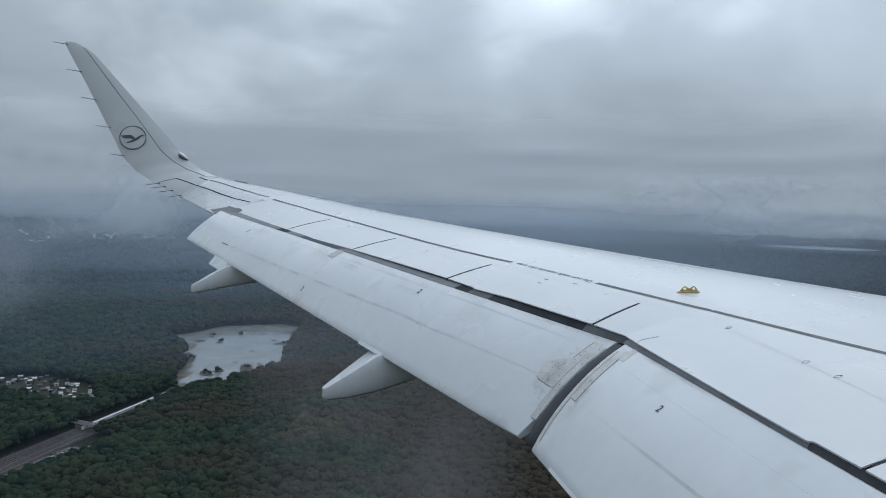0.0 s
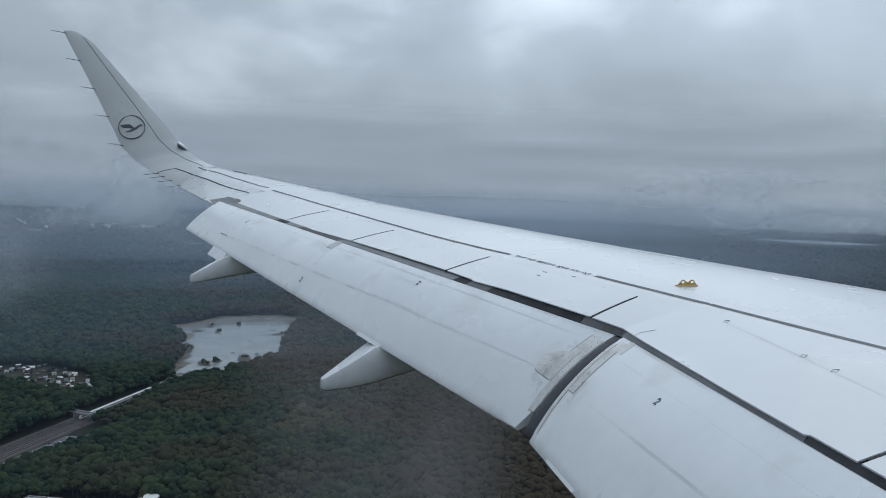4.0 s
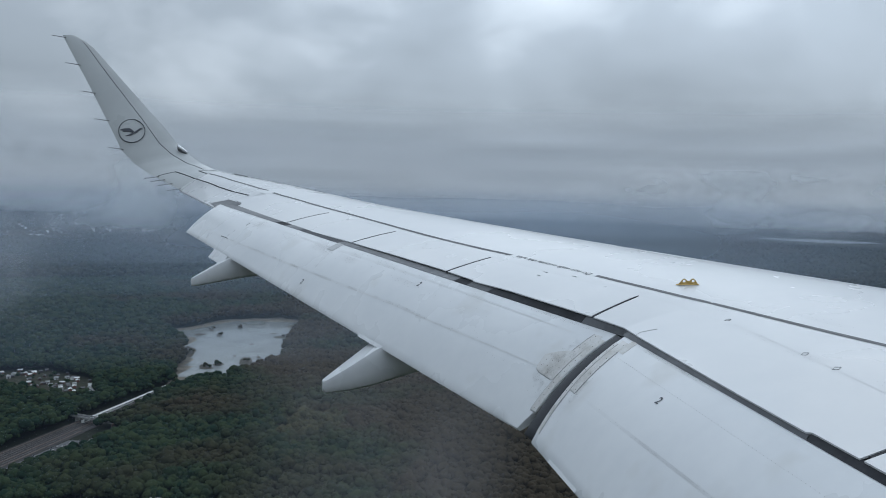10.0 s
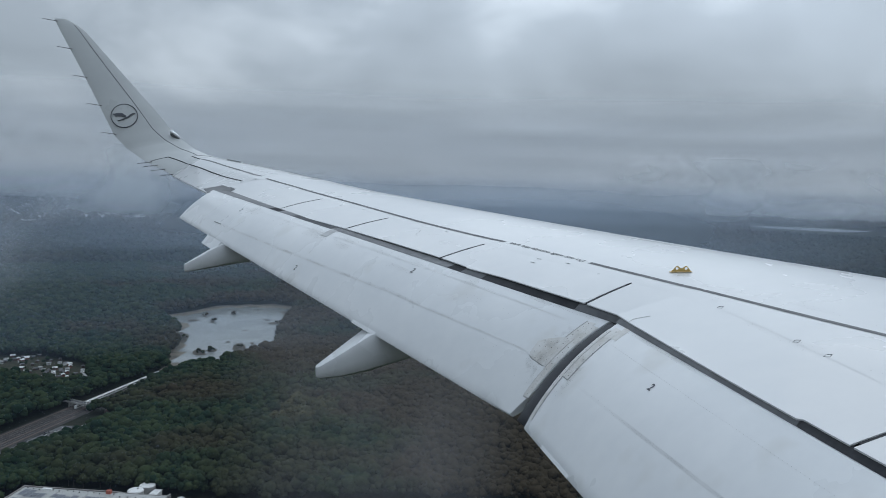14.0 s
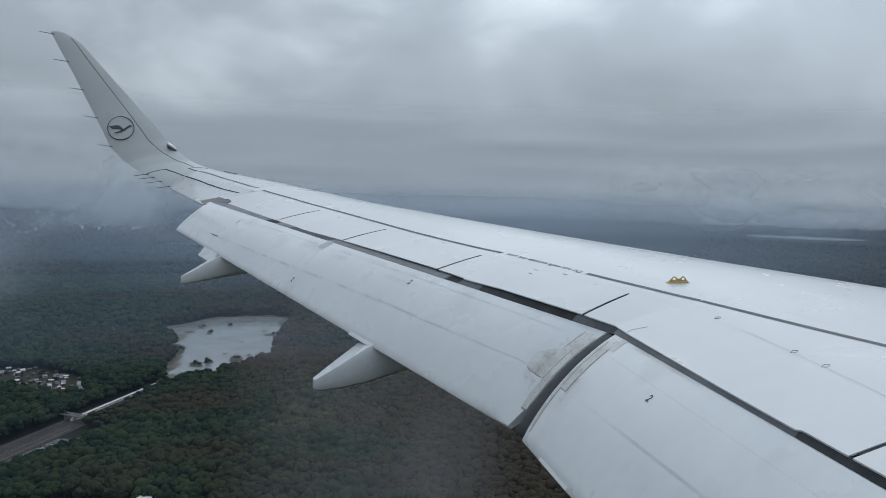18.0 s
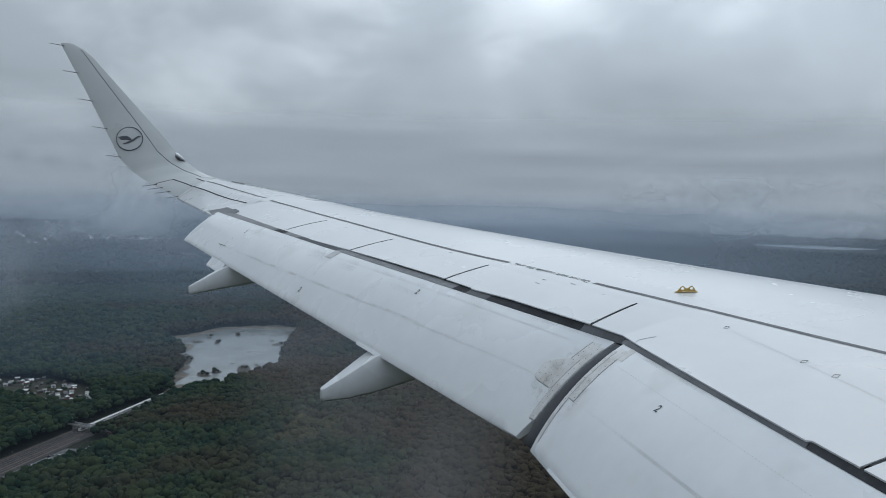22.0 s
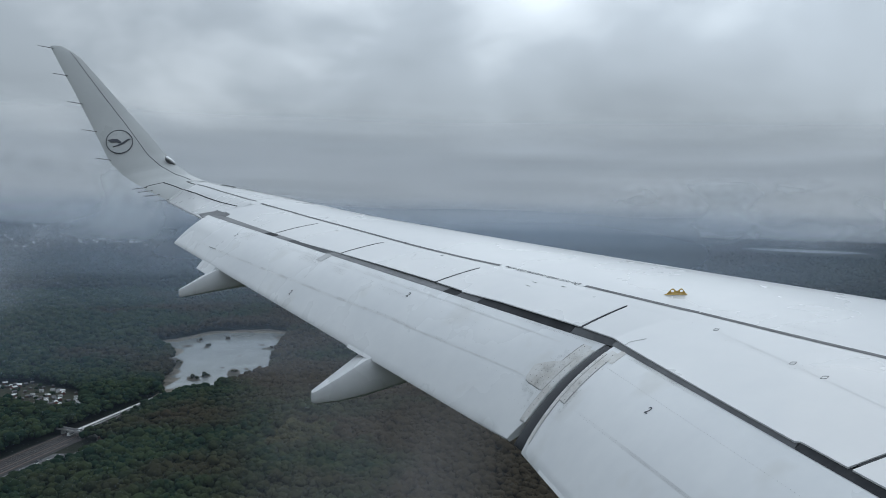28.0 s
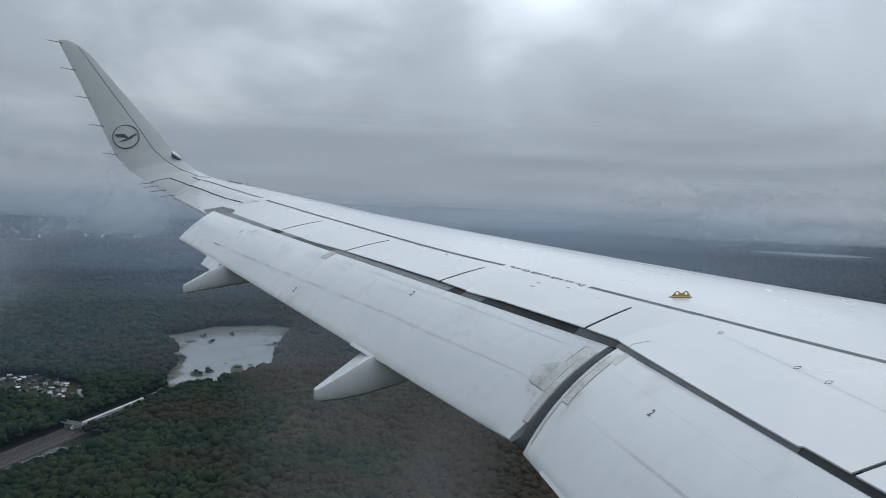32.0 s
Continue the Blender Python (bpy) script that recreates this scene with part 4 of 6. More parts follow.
# round emblem: a ring and three plain strokes
cen_v, cen_s = 0.505, 0.345
cen = shark(cen_v, cen_s)
ex = (shark(cen_v, cen_s + 0.05) - shark(cen_v, cen_s - 0.05)).normalized()
nz = shark_normal(cen_v)
ey = nz.cross(ex).normalized()
if ey.z < 0:
    ey = -ey


def emblem_pt(a, b, lift=0.0):
    return cen + ex * a + ey * b + nz * (0.012 + lift)


bm = bmesh.new()
loft_r = []
for k in range(49):
    a = k * math.tau / 48
    loft_r.append([emblem_pt(r * math.cos(a), r * math.sin(a), h) for r, h in ((0.212, 0), (0.2225, 0), (0.2225, -0.02), (0.212, -0.02))])
loft(bm, loft_r, caps=False)
part("emblem_ring", bm, M_NAVY, winglet, "dark blue ring")
for stroke in ([(-12, -9), (-2, -8.2), (8, -4.5), (15, 1.2), (20, 2.6), (16, 4.2), (11, 1.6), (5, -2.4), (-3, -6)],
               [(-20, 5.5), (-12, 6.2), (-3, 5.6), (4, -1.2), (1, -3.4), (-5, -0.6), (-15, 0.2)]):
    bm = bmesh.new()
    f = bm.faces.new([bm.verts.new(emblem_pt(a * 0.0092, b * 0.0092)) for a, b in stroke])
    ext = bmesh.ops.extrude_face_region(bm, geom=[f])
    bmesh.ops.translate(bm, verts=[v for v in ext["geom"] if isinstance(v, bmesh.types.BMVert)], vec=nz * -0.02)
    part("emblem_stroke", bm, M_NAVY, winglet, "dark blue plain stroke")


def rod(name, a, b, r0, r1, mat, parent, label=""):
    bm = bmesh.new()
    d = (b - a).normalized()
    s = d.orthogonal().normalized()
    o = d.cross(s)
    loft(bm, [[p + (s * math.cos(k * math.tau / 8) + o * math.sin(k * math.tau / 8)) * r for k in range(8)] for p, r in ((a, r0), ((a + b) / 2, (r0 + r1) / 2), (b, r1))])
    return part(name, bm, mat, parent, label, smooth=True)


for v in (0.97, 0.75, 0.649, 0.551, 0.411):
    y, rx, rz, fx, fz = shark_at(v)
    rod("static_wick", Vector((rx + 0.045, y - 0.03, WZ + rz - 0.012)), Vector((rx - 0.20, y - 0.03, WZ + rz + 0.015)), 0.0065, 0.004, M_WICK, wing, "thin dark discharge wick")
for v in (0.0, 0.052, 0.094, 0.135):
    y, rx, rz, fx, fz = shark_at(v)
    rod("static_wick", Vector((rx + 0.035, y - 0.01, WZ + rz + 0.020)), Vector((rx - 0.20, y, WZ + rz - 0.018)), 0.0065, 0.004, M_WICK, wing, "thin dark discharge wick")
# navigation lamp on the winglet's front edge
c = shark(0.341, 0.958)
def pod(rows, dz):
    bm = bmesh.new()
    loft(bm, [[c + Vector((x, -0.045 + 0.042 * math.cos(k * math.tau / 12) * w, 0.062 * math.sin(k * math.tau / 12) * w + z + dz)) for k in range(12)] for x, w, z in rows])
    return bm


cone = part("lamp_fairing", pod(((-0.085, 0.10, 0.052), (-0.07, 0.62, 0.044), (-0.035, 0.74, 0.026), (0.02, 0.55, -0.004), (0.07, 0.28, -0.034), (0.105, 0.04, -0.055)), 0.006), M_EDGE, winglet, "pale metal lamp fairing", smooth=True)
part("navigation_lamp", pod(((-0.080, 0.10, 0.026), (-0.062, 0.60, 0.022), (-0.03, 0.70, 0.006), (0.02, 0.50, -0.022), (0.06, 0.24, -0.046), (0.085, 0.04, -0.060)), -0.004), M_GLASS, cone, "dark glazed navigation lamp", smooth=True)
# slat end fairing stripe by the tip's nose
ribbon("tip_fence", [upper(0.955 - 0.02 * i / 6, 15.78 - 0.06 * i, 0.012) for i in range(7)], 0.03, M_GREYSEAL, wing, "small grey fence")

# ---- yellow rope hook: a plate with two eyes on a flat foot
h0, h1 = upper(0.256, 6.860), upper(0.289, 6.790)
hx = (h1 - h0).normalized()
hz = Vector((0, 0, 1))
hy = hz.cross(hx)
hc = (h0 + h1) / 2
hook = thing("rope_hook", "yellow painted two-eyed rope hook bolted to the wing", "hook")
half = (h1 - h0).length / 2 * 0.92
foot = bmesh.new()
loft(foot, [[hc + hx * x + hy * 0.022 * w + hz * 0.0, hc + hx * x - hy * 0.022 * w, hc + hx * x - hy * 0.018 * w + hz * 0.004, hc + hx * x + hy * 0.018 * w + hz * 0.004]
            for x, w in ((-half * 1.25, 0.3), (-half, 1), (half, 1), (half * 1.1, 0.4))])
part("foot", foot, M_YELLOW, hook)
def hook_pt(x, z, y=0.0):
    return hc + hx * (x * half) + hz * (z * 0.74) + hy * y


web = bmesh.new()
rim = [(-1.05, 0.008), (-0.86, 0.022), (-0.66, 0.046), (-0.52, 0.057), (-0.36, 0.058), (-0.22, 0.048), (-0.06, 0.036), (0.10, 0.036), (0.26, 0.048), (0.40, 0.058), (0.56, 0.057), (0.70, 0.044), (0.86, 0.020), (1.0, 0.008)]
loops = [[web.verts.new(hook_pt(x, z, 0.006)) for x, z in rim]]
for sx in (-0.44, 0.48):
    loops.append([web.verts.new(hook_pt(sx + 0.16 * math.cos(k * math.tau / 10), 0.034 + 0.0125 * math.sin(k * math.tau / 10), 0.006)) for k in range(10)])
edges = []
for lp in loops:
    for a, b in zip(lp, lp[1:] + lp[:1]):
        edges.append(web.edges.new((a, b)))
bmesh.ops.triangle_fill(web, use_beauty=True, edges=edges)
ext = bmesh.ops.extrude_face_region(web, geom=web.faces[:])
bmesh.ops.translate(web, verts=[v for v in ext["geom"] if isinstance(v, bmesh.types.BMVert)], vec=hy * -0.012)
bmesh.ops.recalc_face_normals(web, faces=web.faces)
part("eyed_web", web, M_YELLOW, hook)


# ---- plain hull of the aircraft behind the camera, which the wing springs from
hull = thing("aircraft_fuselage", "plain white airliner hull behind the window seat", "aircraft fuselage")
bm = bmesh.new()
rings = []
for x, k in ((-14, 0.86), (-10, 0.96), (-6, 1.0), (0, 1.0), (8, 1.0), (12, 1.0), (15, 0.93), (17.5, 0.72), (19, 0.4), (19.6, 0.06)):
    rings.append([(x, -0.32 + 1.98 * k * math.cos(i * math.tau / 48), EYE - 0.25 + 2.05 * k * math.sin(i * math.tau / 48)) for i in range(48)])
loft(bm, rings)
bmesh.ops.recalc_face_normals(bm, faces=bm.faces)
part("hull_skin", bm, material("hull_paint", (0.50, 0.505, 0.51), 0.35, colour2=(0.45, 0.455, 0.46), scale=0.8, coat=0.2), hull, smooth=True)

M_SLATLINE = material("grey_panel_line", (0.22, 0.225, 0.235), 0.6, colour2=(0.32, 0.325, 0.33), scale=3)
SLAT = ((2.0, 0.64), (5.0, 0.62), (8.7, 0.61), (12.0, 0.69), (13.29, 0.70), (13.31, 0.735), (14.04, 0.775), (14.8, 0.80), (15.3, 0.84), (15.77, 0.886), (16.18, 0.935))
painted("slat_line", SLAT, 2.2, 16.15, 70, 0.015, M_SLATLINE, "fine line along the slat's rear edge", lift=0.0025)
# both lines meet on the root of the winglet
ribbon("walkway_line", [shark(v, c, 0.003) for v, c in ((0.002, 0.735), (0.03, 0.716), (0.055, 0.702), (0.086, 0.690))], 0.030, M_LINE, winglet, "dark grey walkway line")
ribbon("slat_line", [shark(v, c, 0.003) for v, c in ((0.020, 0.945), (0.040, 0.935), (0.062, 0.885), (0.076, 0.83), (0.083, 0.775), (0.087, 0.695))], 0.014, M_SLATLINE, winglet, thick=0.002)
for y, s in ((9.08, 0.188), (7.76, 0.150), (7.72, 0.120), (7.51, 0.165), (10.94, 0.192), (10.58, 0.212)):
    ribbon("stencil_bar", [upper(s, y - 0.04 * t, 0.003) for t in (0, 0.5, 1)], 0.008, M_SEAM, wing, thick=0.002)

# ---------------------------------------------------------------- what stands in the woods
M_RENDER = material("pale_render", (0.62, 0.62, 0.60), 0.8, colour2=(0.54, 0.54, 0.52), scale=0.25, spec=0.2)
M_BEIGE = material("beige_render", (0.50, 0.42, 0.27), 0.8, colour2=(0.44, 0.37, 0.25), scale=0.25, spec=0.2)
M_REDWALL = material("red_render", (0.45, 0.13, 0.09), 0.8, colour2=(0.38, 0.12, 0.09), scale=0.3, spec=0.2)
M_ROOF = material("flat_roof_gravel", (0.36, 0.36, 0.35), 0.9, colour2=(0.27, 0.27, 0.27), scale=0.15, spec=0.2)
M_DARKROOF = material("dark_roof_felt", (0.13, 0.13, 0.135), 0.9, colour2=(0.18, 0.18, 0.18), scale=0.2, spec=0.2)
M_TILE = material("red_brown_roof_tiles", (0.20, 0.085, 0.06), 0.85, colour2=(0.15, 0.07, 0.055), scale=0.3)
M_PANE = material("dark_window_pane", (0.05, 0.055, 0.065), 0.15, colour2=(0.09, 0.095, 0.105), scale=0.3)
M_WAREROOF = material("warehouse_membrane_roof", (0.43, 0.43, 0.415), 0.8, colour2=(0.34, 0.34, 0.33), scale=0.08, spec=0.2)
M_WAREWALL = material("warehouse_cladding", (0.16, 0.14, 0.13), 0.6, colour2=(0.20, 0.18, 0.17), scale=0.3)
M_SOLAR = material("solar_cells", (0.075, 0.088, 0.115), 0.28, colour2=(0.11, 0.125, 0.155), scale=0.3)
M_ASPHALT = material("wet_asphalt", (0.050, 0.051, 0.054), 0.55, colour2=(0.075, 0.074, 0.075), scale=0.06)
M_BALLAST = material("track_ballast", (0.048, 0.042, 0.040), 0.95, colour2=(0.032, 0.030, 0.030), scale=0.08)
M_STEEL = material("rail_steel", (0.17, 0.16, 0.15), 0.4, metal=0.6, colour2=(0.22, 0.2, 0.19), scale=0.5)
M_CONCRETE = material("weathered_concrete", (0.36, 0.355, 0.34), 0.85, colour2=(0.27, 0.265, 0.255), scale=0.2)
M_WHITE = material("white_vehicle_paint", (0.76, 0.76, 0.75), 0.4, colour2=(0.66, 0.66, 0.65), scale=0.4)
M_TRUCKYEL = material("yellow_tarpaulin", (0.62, 0.36, 0.04), 0.55, colour2=(0.52, 0.30, 0.04), scale=0.4)
M_RED = material("red_vehicle_paint", (0.42, 0.045, 0.035), 0.4, colour2=(0.34, 0.05, 0.04), scale=0.4)
M_DARKPAINT = material("dark_vehicle_paint", (0.045, 0.05, 0.06), 0.4, colour2=(0.08, 0.08, 0.09), scale=0.4)
M_TYRE = material("tyre_rubber", (0.03, 0.03, 0.03), 0.85, colour2=(0.045, 0.045, 0.045), scale=3)
M_EARTH = material("bare_reddish_earth", (0.115, 0.078, 0.062), 0.95, colour2=(0.085, 0.062, 0.052), scale=0.1)

RAIL0, RAIL1 = Vector((-263, 666, 0)), Vector((68, 1255, 0))
RD = (RAIL1 - RAIL0).normalized()
RN = Vector((RD.y, -RD.x, 0))


def rail_pt(along, across, z=0.0):
    p = RAIL0 + RD * along + RN * across
    return Vector((p.x, p.y, z))


WC = Vector((-116, 692, 0))          # far corner of the warehouse
W1, W2 = Vector((0.92, -0.392, 0)), Vector((-0.392, -0.92, 0))


def ware(a, b, z=0.0):
    p = WC + W1 * a + W2 * b
    return Vector((p.x, p.y, z))


# ---- railway
def slab(name, corners, z0, z1, mat, parent=None, label=""):
    bm = bmesh.new()
    loft(bm, [[Vector((c[0], c[1], z0)) for c in corners], [Vector((c[0], c[1], z1)) for c in corners]])
    bmesh.ops.recalc_face_normals(bm, faces=bm.faces)
    return part(name, bm, mat, parent, label)


bed = slab("railway_bed", [rail_pt(0, -20), rail_pt(320, -16), rail_pt(505, -12), rail_pt(505, 13), rail_pt(320, 18), rail_pt(0, 22)], -0.3, 0.35, M_BALLAST)
tagged(bed, "broad dark ballast bed of a railway through the wood", "railway bed", kind="structure")
for off, l0, l1 in ((-15, 0, 330), (-10, 0, 500), (-5.2, 0, 500), (0, 0, 500), (5, 0, 500), (10.5, 0, 340), (15.5, 60, 300)):
    off2 = off * 0.55
    trk = thing("railway_track", "rusty railway track on dark ballast", "railway track", "tracks of the railway")
    bm = bmesh.new()
    nn = 12
    ring = []
    for i in range(nn + 1):
        a = l0 + (l1 - l0) * i / nn
        o = off + (off2 - off) * min(1, a / 690)
        ring.append([rail_pt(a, o - 1.4, 0.33), rail_pt(a, o - 1.3, 0.5), rail_pt(a, o + 1.3, 0.5), rail_pt(a, o + 1.4, 0.33)])
    loft(bm, ring)
    part("sleeper_bed", bm, M_BALLAST if off in (-5.2, 0, 10.5, -10) else M_EARTH, trk)
    for g in (-0.75, 0.75):
        bm = bmesh.new()
        loft(bm, [[rail_pt(a, (off + (off2 - off) * min(1, a / 690)) + g + w, z) for w, z in ((-0.09, 0.48), (-0.06, 0.68), (0.06, 0.68), (0.09, 0.48))] for a in (l0 + (l1 - l0) * i / nn for i in range(nn + 1))])
        part("rail", bm, M_STEEL, trk)

# ---- commuter train beyond the bridge
train = thing("train", "long white passenger train on the railway", "train")
a = 322.0
for k in range(7):
    ln = 24.0
    bm = bmesh.new()
    prof = ((-1.45, 0.9), (-1.5, 2.2), (-1.4, 3.6), (-0.9, 4.2), (0.9, 4.2), (1.4, 3.6), (1.5, 2.2), (1.45, 0.9))
    loft(bm, [[rail_pt(a + t, -3.4 + w * sc, z) for w, z in prof] for t, sc in ((0, 0.8), (0.8, 1), (ln - 1.4, 1), (ln - 0.6, 0.8))])
    car = part("carriage", bm, M_WHITE, train)
    for side in (-1.53, 1.53):
        bm = bmesh.new()
        loft(bm, [[rail_pt(a + 1.5, -3.4 + side, 2.3), rail_pt(a + 1.5, -3.4 + side, 3.1), rail_pt(a + 1.5, -3.4 + side * 0.9, 3.1), rail_pt(a + 1.5, -3.4 + side * 0.9, 2.3)],
                  [rail_pt(a + ln - 2.2, -3.4 + side, 2.3), rail_pt(a + ln - 2.2, -3.4 + side, 3.1), rail_pt(a + ln - 2.2, -3.4 + side * 0.9, 3.1), rail_pt(a + ln - 2.2, -3.4 + side * 0.9, 2.3)]])
        part("window_band", bm, M_PANE, car)
    for t in (3.5, ln - 4.5):
        bm = bmesh.new()
        loft(bm, [[rail_pt(a + t - 1.4, -3.4 + w, z) for w, z in ((-1.1, 0.68), (-1.1, 1.0), (1.1, 1.0), (1.1, 0.68))], [rail_pt(a + t + 1.4, -3.4 + w, z) for w, z in ((-1.1, 0.68), (-1.1, 1.0), (1.1, 1.0), (1.1, 0.68))]])
        part("bogie", bm, M_TYRE, car)
    a += ln


# ---- vehicles
def car(x, y, rot, mat, label="parked car on the roadside"):
    c = thing("car", label, "car", "parked cars", at=pose(x, y, 0.05, 0, 0, rot))
    bm = bmesh.new()
    loft(bm, [[(px_, -0.85 * w, z0), (px_, 0.85 * w, z0), (px_, 0.85 * w, z1), (px_, -0.85 * w, z1)] for px_, w, z0, z1 in ((-2.2, 0.9, 0.35, 0.8), (-2.0, 1, 0.25, 0.95), (1.4, 1, 0.25, 0.9), (2.1, 0.9, 0.3, 0.7))])
    part("body", bm, mat, c)
    bm = bmesh.new()
    loft(bm, [[(px_, -0.75 * w, 0.9), (px_, 0.75 * w, 0.9), (px_, 0.62 * w, z1), (px_, -0.62 * w, z1)] for px_, w, z1 in ((-1.8, 0.95, 1.0), (-1.2, 1, 1.45), (0.3, 1, 1.45), (1.1, 0.95, 0.95))])
    part("cabin", bm, M_PANE, c)
    for wx in (-1.35, 1.35):
        for wy in (-0.8, 0.8):
            part("wheel", cyl(0.31, 0.2, 10, pose(wx, wy, 0.31, 90, 0, 0)), M_TYRE, c)
    return c


def cyl(r, h, n=12, m=None, r2=None):
    bm = bmesh.new()
    r2 = r if r2 is None else r2
    rings = [[Vector((q * math.cos(i * math.tau / n), q * math.sin(i * math.tau / n), z)) for i in range(n)] for q, z in ((r * 0.94, -h / 2), (r, -h / 2 + h * 0.04), (r2, h / 2 - h * 0.04), (r2 * 0.94, h / 2))]
    if m is not None:
        rings = [[m @ p for p in ring] for ring in rings]
    loft(bm, rings)
    return bm


def lorry(m, box_mat, cab_mat, label):
    t = thing("lorry", label, "lorry", "lorries in the freight yard", at=m)
    bm = bmesh.new()
    box(bm, -6.8, 6.4, -1.27, 1.27, 1.25, 4.0)
    bmesh.ops.bevel(bm, geom=bm.edges[:], offset=0.08, segments=1, affect="EDGES")
    trailer = part("trailer", bm, box_mat, t)
    box_mesh("underframe", -6.6, 6.0, -1.0, 1.0, 0.85, 1.24, M_DARKPAINT, trailer)
    bm = bmesh.new()
    loft(bm, [[(x, -1.22 * w, 0.7), (x, 1.22 * w, 0.7), (x, 1.22 * w, z), (x, -1.22 * w, z)] for x, w, z in ((6.9, 1, 3.5), (7.3, 1, 3.75), (8.4, 1, 3.3), (8.9, 0.98, 2.4), (9.1, 0.94, 1.2))])
    cab = part("cab", bm, cab_mat, t)
    box_mesh("windscreen", 8.55, 8.98, -1.1, 1.1, 2.05, 2.75, M_PANE, cab)
    for wx in (-5.4, -4.1, -2.8, 7.0, 8.2):
        for wy in (-1.1, 1.1):
            part("wheel", cyl(0.5, 0.3, 10, pose(wx, wy, 0.5, 90, 0, 0)), M_TYRE, t)
    return t


# ---- bridge over the tracks
b0, b1 = Vector((-135, 980, 0)), Vector((-73, 925, 0))
bd = (b1 - b0).normalized()
bn = Vector((bd.y, -bd.x, 0))
bridge = thing("road_bridge", "pale concrete road bridge over the railway", "bridge")


def brick(name, c, d, n, l, w, z0, z1, mat, parent):
    bm = bmesh.new()
    loft(bm, [[c + d * l / 2 * sx + n * w / 2 * sy + Vector((0, 0, z)) for sx, sy in ((-1, -1), (1, -1), (1, 1), (-1, 1))] for z in (z0, z1)])
    bmesh.ops.recalc_face_normals(bm, faces=bm.faces)
    return part(name, bm, mat, parent)


mid_b = (b0 + b1) / 2
ln = (b1 - b0).length
brick("deck", mid_b, bd, bn, ln, 7.5, 5.2, 6.2, M_CONCRETE, bridge)
brick("carriageway", mid_b, bd, bn, ln - 0.1, 6.2, 6.204, 6.26, M_ASPHALT, bridge)
for s in (-3.6, 3.6):
    brick("parapet", mid_b + bn * s, bd, bn, ln, 0.25, 6.2, 7.2, M_CONCRETE, bridge)
for s in (-0.47, -0.16, 0.16, 0.47):
    brick("pier", mid_b + bd * ln * s, bd, bn, 1.2, 6.0, -0.2, 5.2, M_CONCRETE, bridge)
for s in (-0.58, 0.58):
    brick("embankment", mid_b + bd * ln * s, bd, bn, ln * 0.16, 11, -0.2, 6.0, M_EARTH, bridge)
c = car(mid_b.x + bd.x * 8, mid_b.y + bd.y * 8, math.degrees(math.atan2(bd.y, bd.x)), M_WHITE, "white car crossing the road bridge")
c.location.z = 6.27
c = car(mid_b.x - bd.x * 14, mid_b.y - bd.y * 14, math.degrees(math.atan2(bd.y, bd.x)), M_DARKPAINT, "dark car crossing the road bridge")
c.location.z = 6.27

# ---- storage yard beside the tracks
yard = slab("pavement", [rail_pt(150, 19), rail_pt(268, 20), rail_pt(272, 36), rail_pt(200, 35), rail_pt(150, 27)], -0.1, 0.12, M_ASPHALT)
tagged(yard, "dark wet storage yard beside the railway", "yard", kind="structure")
lane = slab("road", [rail_pt(95, 33), rail_pt(180, 38), rail_pt(250, 40), rail_pt(300, 36), rail_pt(300, 41), rail_pt(250, 45), rail_pt(178, 43), rail_pt(95, 37)], -0.1, 0.15, M_CONCRETE)
tagged(lane, "narrow pale lane past the storage yard", "road", kind="structure")
patch("bare_earth", [tuple(rail_pt(258, 44).xy), tuple(rail_pt(300, 44).xy), tuple(rail_pt(303, 58).xy), tuple(rail_pt(262, 60).xy)], M_EARTH, 0.2, "patch of bare reddish earth", "earth", rough=3)
rg = random.Random(3)
for k in range(30):
    p = rail_pt(155 + 3.8 * k + rg.uniform(-1, 1), rg.uniform(21, 34), 0)
    car(p.x, p.y, rg.uniform(0, 360), rg.choice((M_WHITE, M_WHITE, M_DARKPAINT, M_CONCRETE)), "vehicle parked in the storage yard").location.z = 0.12


# ---- blocks of flats


def pane_mesh(w, h):
    bm = bmesh.new()
    box(bm, -w / 2, w / 2, -0.12, 0.02, -h / 2, h / 2)
    me = bpy.data.meshes.new("window")
    bm.to_mesh(me)
    bm.free()
    me.materials.append(M_PANE)
    return me


WIN_S, WIN_L = pane_mesh(1.5, 1.4), pane_mesh(2.6, 1.6)


